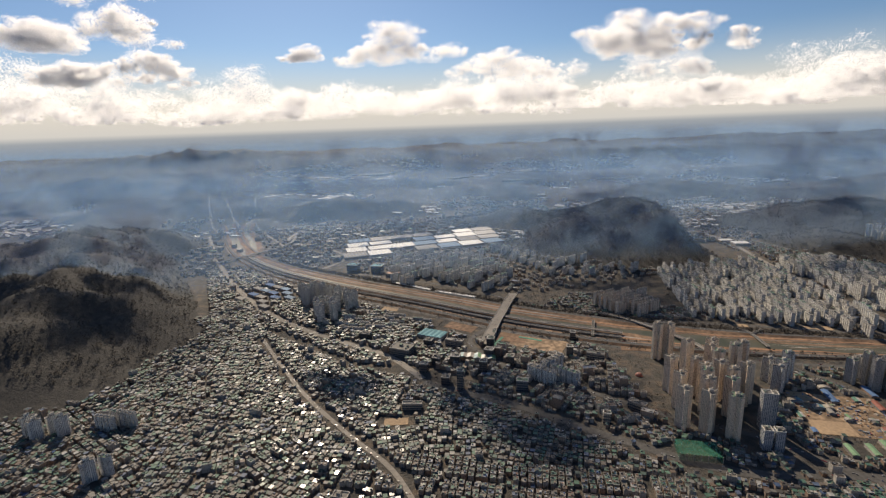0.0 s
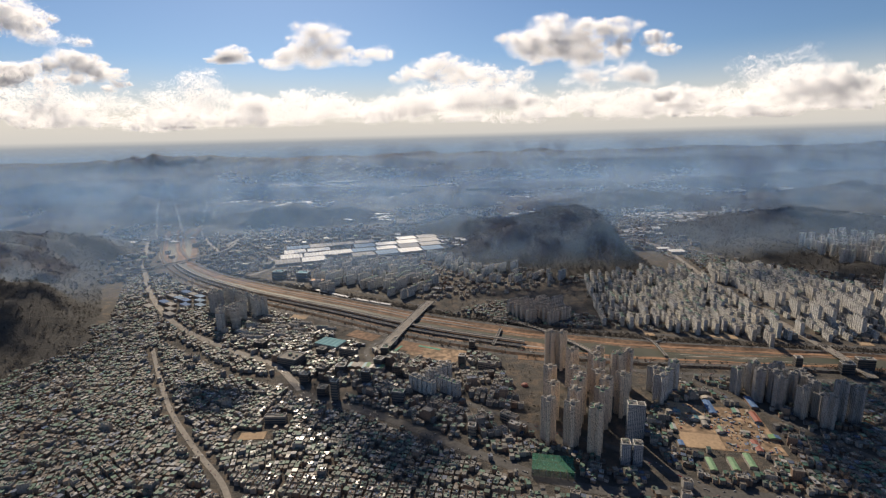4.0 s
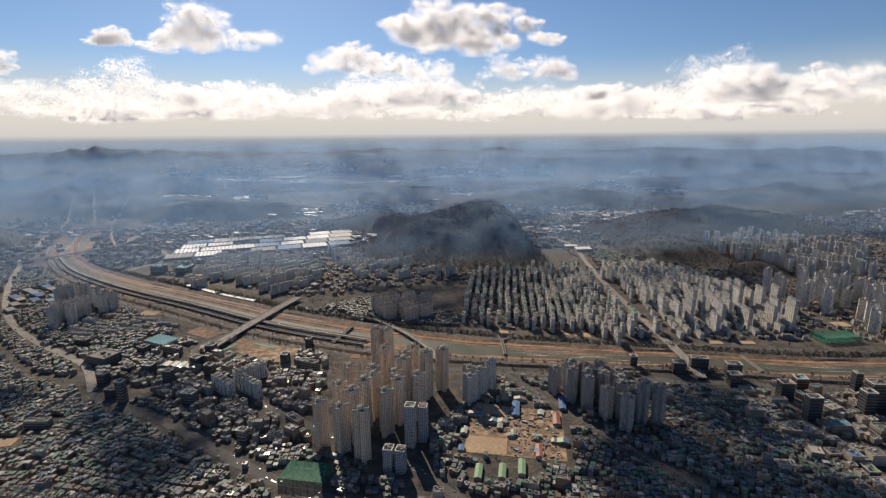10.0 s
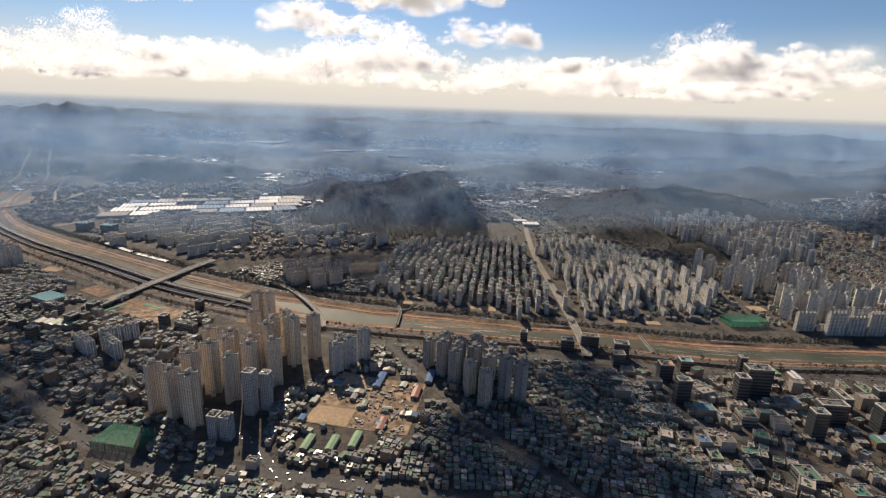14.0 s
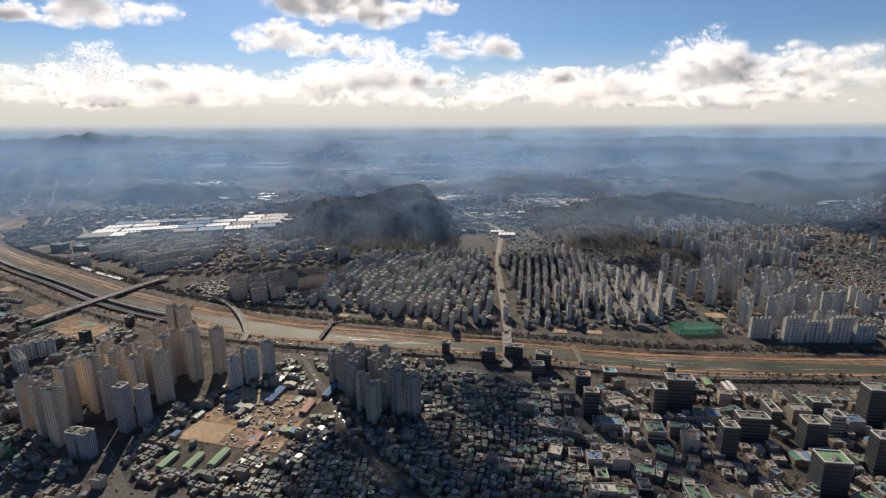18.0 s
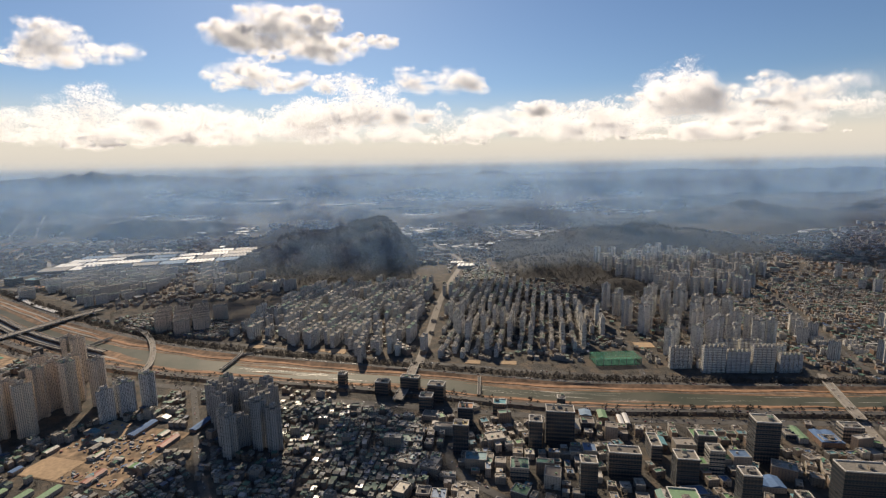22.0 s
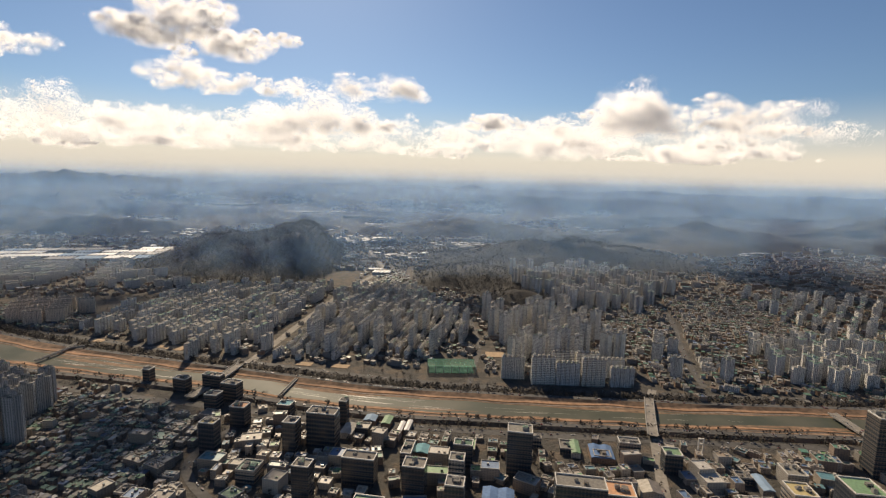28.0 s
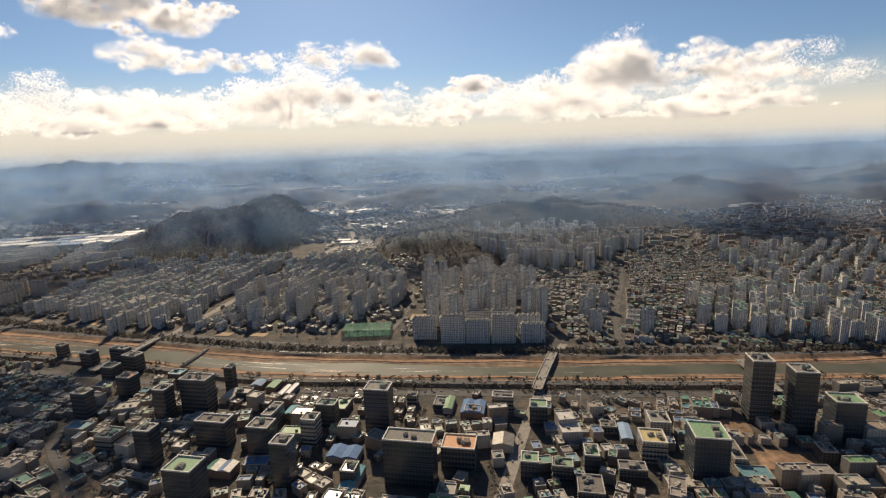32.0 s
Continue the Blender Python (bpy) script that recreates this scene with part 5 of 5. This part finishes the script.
def cloud(x, y, z, lx, ly, h, flakes, size, seed, puffs=60):
    """A heap of billows on a flat base, of loose white flakes."""
    r = np.random.RandomState(seed)
    heaps = max(3, int(lx / 90))
    puffs = puffs // 2
    hx, hy, hs = r.uniform(-0.36, 0.36, heaps) * lx, r.uniform(-0.3, 0.3, heaps) * ly, r.uniform(0.45, 1.0, heaps)
    k = r.randint(0, heaps, puffs)
    q = r.normal(0, 1, (puffs, 2)).clip(-1.7, 1.7)
    px, py = hx[k] + q[:, 0] * lx * 0.10, hy[k] + q[:, 1] * ly * 0.13
    core = np.exp(-0.5 * (q ** 2).sum(1))
    rad = h * hs[k] * (0.16 + 0.22 * core + r.uniform(0, 0.16, puffs))
    up = h * hs[k] * core * r.uniform(0.0, 0.75, puffs)
    # smaller billows bulge out of the large ones
    many = puffs * 7
    o = r.randint(0, puffs, many)
    n = r.normal(0, 1, (many, 3))
    n[:, 2] = np.abs(n[:, 2]) * 0.8
    n /= np.linalg.norm(n, axis=1)[:, None]
    bulge = rad[o] * r.uniform(0.78, 1.02, many)
    px, py = np.concatenate([px, px[o] + n[:, 0] * bulge * 1.5]), np.concatenate([py, py[o] + n[:, 1] * bulge * 1.5])
    up = np.concatenate([up + rad * 0.4, up[o] + rad[o] * 0.4 + n[:, 2] * bulge * 0.85])
    rad = np.concatenate([rad, rad[o] * r.uniform(0.18, 0.42, many)])
    flakes = int(flakes * 0.72)
    j = r.choice(len(rad), flakes, p=rad ** 2 / (rad ** 2).sum())
    d = r.normal(0, 1, (flakes, 3))
    d /= np.linalg.norm(d, axis=1)[:, None]
    rr = rad[j] * r.uniform(0, 1, flakes) ** 0.5 * (1 + 0.18 * r.normal(0, 1, flakes).clip(-1, 1.5) * r.uniform(0, 1, flakes) ** 2)
    pos = np.stack([px[j], py[j], up[j]], 1) + d * rr[:, None] * np.array([1.5, 1.5, 0.85])
    pos[:, 2] = np.where(pos[:, 2] < 0, -pos[:, 2] * 0.15, pos[:, 2])
    v = flakes_at(pos + np.array([x, y, z]), 0.72 * size * (1.2 - 0.6 * np.clip(rr / rad[j], 0, 1.2)), r, (-0.1, 0.75, 0.6), 0.2)
    return tagged(loose("cumulus_cloud", v, M_CLOUD, "white cumulus cloud with a pale grey flat base", "cloud"), group="clouds")


CLOUDS = ((672, 1045, 500, 540, 500, 95, 175000, 1.2), (133, 1349, 520, 440, 260, 95, 62000, 1.30), (-218, 1439, 540, 130, 90, 50, 11000, 1.73), (505, 1735, 515, 560, 320, 120, 64000, 1.53),
          (986, 1660, 495, 360, 200, 90, 33000, 1.53), (2250, 1800, 440, 950, 500, 190, 132000, 2.47), (-400, 800, 560, 300, 200, 70, 39600, 1.27), (-150, 900, 575, 90, 60, 30, 6600, 1.47), (-760, 1640, 510, 520, 420, 110, 88000, 2.00), (-620, 1150, 540, 420, 260, 90, 66000, 1.67), (1500, 2100, 470, 420, 260, 90, 35200, 1.87), (2500, 1100, 520, 500, 320, 120, 48400, 1.73))
for i, c in enumerate(CLOUDS):
    cloud(*c, 40 + i)
crnd = random.Random(77)
for i in range(84):
    y = 2100 + 2300 * (i / 84) ** 0.8
    x = 500 + crnd.uniform(-1, 1) * (700 + y * 0.85)
    w = crnd.uniform(380, 950)
    cloud(x, y, 465 + crnd.uniform(-25, 30), w, w * 0.5, crnd.uniform(120, 260), 9500, 3.75, 200 + i, 30)


# ---- the airliner's wing ----
M_SKIN = grained("grey_aircraft_paint", (0.62, 0.62, 0.61), 0.4, 3.0, 0.06, 0.0, 0.6)
M_SLAT = grained("bare_slat_metal", (0.55, 0.55, 0.56), 0.3, 3.0, 0.06, 0.6, 0.6)
M_SEAL = grained("dark_panel_gap", (0.05, 0.05, 0.05), 0.7, 3.0, 0.1, 0.0, 0.6)
M_FIN = grained("orange_red_winglet_paint", (0.86, 0.30, 0.19), 0.4, 4.0, 0.12, 0.0, 0.8)
M_MARK = grained("white_mark", (0.75, 0.72, 0.70), 0.5, 3.0, 0.05, 0.0, 0.6)


def wing_edge(q, lead):
    """Leading or trailing edge at q metres inboard of the tip, bent upwards towards the tip."""
    return Vector((3.35 + 0.532 * q, 7.7 - q, 0.75 - 0.30 * q - 0.020 * q * q)) if lead else Vector((2.87 + 0.364 * q, 7.7 - q, 0.72 - 0.30 * q - 0.028 * q * q))


def chordwise(q, f, lift=0.0):
    """A point at the share f of the chord, lifted by a share of the chord."""
    a, b = wing_edge(q, True), wing_edge(q, False)
    return a.lerp(b, f) + Vector((0, 0, lift * (b - a).length))


def wing_skin(name, q0, q1, f0, f1, mat, parent, thick=0.10, drop=0.0, label=""):
    """A lofted piece of wing between two spans and two shares of the chord."""
    b = Buf(mat)
    rows, n = [], 7
    for i in range(13):
        q = q0 + (q1 - q0) * i / 12
        top = []
        for k in range(n):
            f = f0 + (f1 - f0) * k / (n - 1)
            h = thick * (1.4 * math.sqrt(max(f, 0)) * (1 - f) + 0.012)
            top.append((chordwise(q, f, h * 0.6 - drop), chordwise(q, f, -h * 0.45 - 0.012 - drop)))
        rows.append([t for t, _ in top] + [u for _, u in reversed(top)])
    m = 2 * n
    for r0, r1 in zip(rows, rows[1:]):
        for k in range(m):
            b.face([tuple(r0[k]), tuple(r0[(k + 1) % m]), tuple(r1[(k + 1) % m]), tuple(r1[k])])
    b.face([tuple(p) for p in rows[0]])
    b.face([tuple(p) for p in reversed(rows[-1])])
    return part(name, b, parent, label)


def aircraft_wing(place):
    top = thing("aircraft_wing", "grey airliner wing with lowered flaps and orange-red winglet", "aircraft wing", place)
    wing_skin("slat", 0.25, 6.2, 0.0, 0.12, M_SLAT, top, label="bare metal leading edge slat")
    wing_skin("wing_box", 0.0, 6.2, 0.13, 0.72, M_SKIN, top)
    wing_skin("aileron", 0.15, 2.35, 0.735, 1.0, M_SKIN, top)
    for q0, q1 in ((2.45, 3.6), (3.63, 4.8), (4.83, 6.2)):
        flap = wing_skin("flap", q0, q1, 0.74, 0.92, M_SKIN, top, drop=0.015)
        wing_skin("aft_flap", q0 + 0.03, q1, 0.93, 1.05, M_SKIN, flap, drop=0.05)
    for q0, q1 in ((2.6, 3.3), (3.35, 4.05), (4.1, 4.9)):
        b = Buf(M_SKIN)
        b.face([tuple(chordwise(q, f, h)) for q, f, h in ((q0, 0.60, 0.045), (q1, 0.60, 0.045), (q1, 0.735, 0.036), (q0, 0.735, 0.036))])
        sp = part("spoiler", b, top)
        b = Buf(M_SEAL)
        b.face([tuple(chordwise(q, f, h)) for q, f, h in ((q0, 0.592, 0.046), (q1, 0.592, 0.046), (q1, 0.600, 0.046), (q0, 0.600, 0.046))])
        part("panel_gap", b, sp)
    for q in (3.15, 4.35, 5.6):
        b = Buf(M_SKIN)
        rows = []
        for i in range(11):
            u = i / 10
            c = chordwise(q, 0.62 + 0.62 * u, -0.06 - 0.10 * math.sin(math.pi * (0.25 + 0.5 * u)) - 0.03 * u)
            w, h = 0.10 * math.sin(math.pi * (0.08 + 0.9 * u)) ** 0.7, 0.13 * math.sin(math.pi * (0.10 + 0.88 * u)) ** 0.6
            rows.append([(c.x, c.y + w * math.cos(a), c.z + h * math.sin(a)) for a in np.arange(0, 6.28, 0.628)])
        for r0, r1 in zip(rows, rows[1:]):
            for k in range(10):
                b.face([r0[k], r0[(k + 1) % 10], r1[(k + 1) % 10], r1[k]])
        b.face(rows[0])
        b.face(rows[-1][::-1])
        part("flap_fairing", b, top, "dark canoe-shaped flap fairing")
    b = Buf(M_FIN)
    rows = []
    for i in range(9):
        u = i / 8
        lo = wing_edge(0, True).lerp(Vector((2.64, 8.05, 1.95)), u) + Vector((0, 0.28 * math.sin(math.pi * u) * 0.5, -0.10 * math.sin(math.pi * u)))
        tr = wing_edge(0, False).lerp(Vector((2.42, 8.05, 1.95)), u) + Vector((0, 0.28 * math.sin(math.pi * u) * 0.5, -0.02 * math.sin(math.pi * u)))
        d = Vector((0, 0.035 * (1 - 0.6 * u), 0))
        rows.append([lo, lo.lerp(tr, 0.4) - d, tr, lo.lerp(tr, 0.4) + d])
    for r0, r1 in zip(rows, rows[1:]):
        for k in range(4):
            b.face([tuple(r0[k]), tuple(r0[(k + 1) % 4]), tuple(r1[(k + 1) % 4]), tuple(r1[k])])
    b.face([tuple(p) for p in rows[-1]])
    fin = part("winglet", b, top, "orange-red upswept winglet")
    b = Buf(M_MARK)
    m = rows[2][1].lerp(rows[3][1], 0.5) + Vector((0, -0.02, 0))
    arc = [(m.x + r * math.cos(a), m.y - 0.02, m.z + r * math.sin(a)) for a in np.linspace(3.6, 5.9, 9) for r in (0.11, 0.085)]
    for i in range(8):
        b.face([arc[2 * i], arc[2 * i + 2], arc[2 * i + 3], arc[2 * i + 1]])
    part("painted_mark", b, fin, "small curved white mark")
    return top


aircraft_wing(pose(335.9, 9.6, 311.8))


# ---- traffic ----
def levee_lane(side):
    return [np.array([p[0] + n[0] * p[2] * side, p[1] + n[1] * p[2] * side, 3.02]) for p, n in zip(river, normals(river)) if -300 < p[0] < 1800]


lanes += [(levee_lane(1.05), 5.0), (levee_lane(-1.04), 6.0)]


def traffic():
    """Cars standing on the roads and bridges: a body and a lower cabin each."""
    r = random.Random(4)
    b = Buf(M_CAR, M_GLASS)
    for line, w in lanes:
        for i in range(len(line) - 1):
            p, q = line[i], line[i + 1]
            d = q - p
            turn = math.degrees(math.atan2(d[0], d[1]))
            for k in range(2):
                if r.random() > 0.55 or not 0 < p[1] < 1300:
                    continue
                f, o = r.random(), r.choice((-0.32, -0.12, 0.12, 0.32)) * w
                n = np.array([-d[1], d[0]]) / (np.linalg.norm(d[:2]) + 1e-6)
                x, y, z = p[0] + d[0] * f + n[0] * o, p[1] + d[1] * f + n[1] * o, p[2] + d[2] * f
                b.box(x, y, z + 0.12, 0.95, 2.2 if r.random() < 0.85 else 4.6, 0.42, turn, 0, 0)
                b.box(x, y, z + 0.54, 0.85, 1.2, 0.32, turn, 1, 0)
    tagged(new("cars", b.mesh("cars")), "cars and lorries on the city roads", "cars", kind="stuff")


traffic()


# ---- trees and woods ----
def tufts(name, spots, size, n, label, mat, seed):
    """Leafless crowns of loose twigs, each on a short trunk."""
    r = np.random.RandomState(seed)
    spots = np.asarray(spots, float)
    k = np.repeat(np.arange(len(spots)), n)
    d = r.normal(0, 1, (len(k), 3))
    d /= np.linalg.norm(d, axis=1)[:, None] + 1e-6
    sc = size * r.uniform(0.7, 1.3, len(spots))[k]
    pos = spots[k] + d * (sc * r.uniform(0.3, 1, len(k)) ** 0.5)[:, None] * np.array([0.5, 0.5, 0.6]) + np.stack([0 * sc, 0 * sc, sc * 0.75], 1)
    v = flakes_at(pos, 0.22 * sc, r, (0.0, -0.25, 0.95), 0.45)
    b = spots + np.array([0, 0, -0.3])
    w = size * 0.06
    trunk = np.stack([b + [-w, 0, 0], b + [w, 0, 0], b + [0, 0, size * 0.9]], 1).reshape(-1, 3)
    trunk2 = np.stack([b + [0, -w, 0], b + [0, w, 0], b + [0, 0, size * 0.9]], 1).reshape(-1, 3)
    return loose(name, np.concatenate([v, trunk, trunk2]), mat, label, "trees")


def plant():
    r = random.Random(9)
    ns = normals(river)
    levee = []
    for p, n in zip(river, ns):
        if not -350 < p[0] < 1900:
            continue
        for k in range(14):
            o = p[2] * r.choice((1.3, 1.36, 1.42, 1.5, 1.2, -1.3, -0.85, 1.56))
            levee.append((p[0] + n[0] * o + r.uniform(-6, 6), p[1] + n[1] * o + r.uniform(-3, 3), 0.4))
    tufts("levee_trees", levee, 4.2, 16, "bare brown trees along the levee", M_TREES, 3)
    street = []
    while len(street) < 2600:
        x, y = r.uniform(-250, 1700), r.uniform(260, 1080)
        if is_free(x, y):
            street.append((x, y, ground_at(x, y)))
    while len(street) < 3800:
        x, y = r.uniform(780, 1640), r.uniform(240, 470)
        if is_free(x, y):
            street.append((x, y, ground_at(x, y)))
    tufts("street_trees", street, 3.4, 14, "bare trees and shrubs between buildings", M_TREES, 4)
    wood = []
    while len(wood) < 20000:
        x, y = r.uniform(-1250, 1900), r.uniform(700, 2100)
        h = ground_at(x, y)
        if h > 1.5:
            wood.append((x, y, h))
    while len(wood) < 27000:
        x, y = r.gauss(740, 190), r.gauss(1400, 190)
        h = ground_at(x, y)
        if h > 1.5:
            wood.append((x, y, h))
    tufts("hill_wood", wood, 5.2, 11, "leafless grey-brown winter wood on the hills", M_TREES, 5)


plant()


# ---- haze sheets ----
def haze_sheet(y, dense, high):
    """An upright tinted sheet standing in for winter haze across the far valley; several in a row grow denser towards
    the horizon.
    """
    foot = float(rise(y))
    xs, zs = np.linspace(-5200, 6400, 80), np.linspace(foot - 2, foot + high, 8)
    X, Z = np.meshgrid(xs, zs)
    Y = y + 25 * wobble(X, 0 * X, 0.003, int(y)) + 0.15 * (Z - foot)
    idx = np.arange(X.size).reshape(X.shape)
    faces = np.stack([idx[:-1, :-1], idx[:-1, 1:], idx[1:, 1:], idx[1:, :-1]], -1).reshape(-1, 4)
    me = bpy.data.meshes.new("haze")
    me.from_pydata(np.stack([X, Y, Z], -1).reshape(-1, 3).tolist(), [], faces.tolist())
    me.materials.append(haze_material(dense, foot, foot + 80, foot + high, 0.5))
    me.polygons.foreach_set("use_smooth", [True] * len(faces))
    tagged(new("haze", me), "thin pale blue sheet imitating winter haze over the far valley", "haze", kind="stuff")


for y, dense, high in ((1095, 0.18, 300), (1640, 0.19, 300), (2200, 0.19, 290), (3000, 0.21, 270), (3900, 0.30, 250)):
    haze_sheet(y, dense, high)
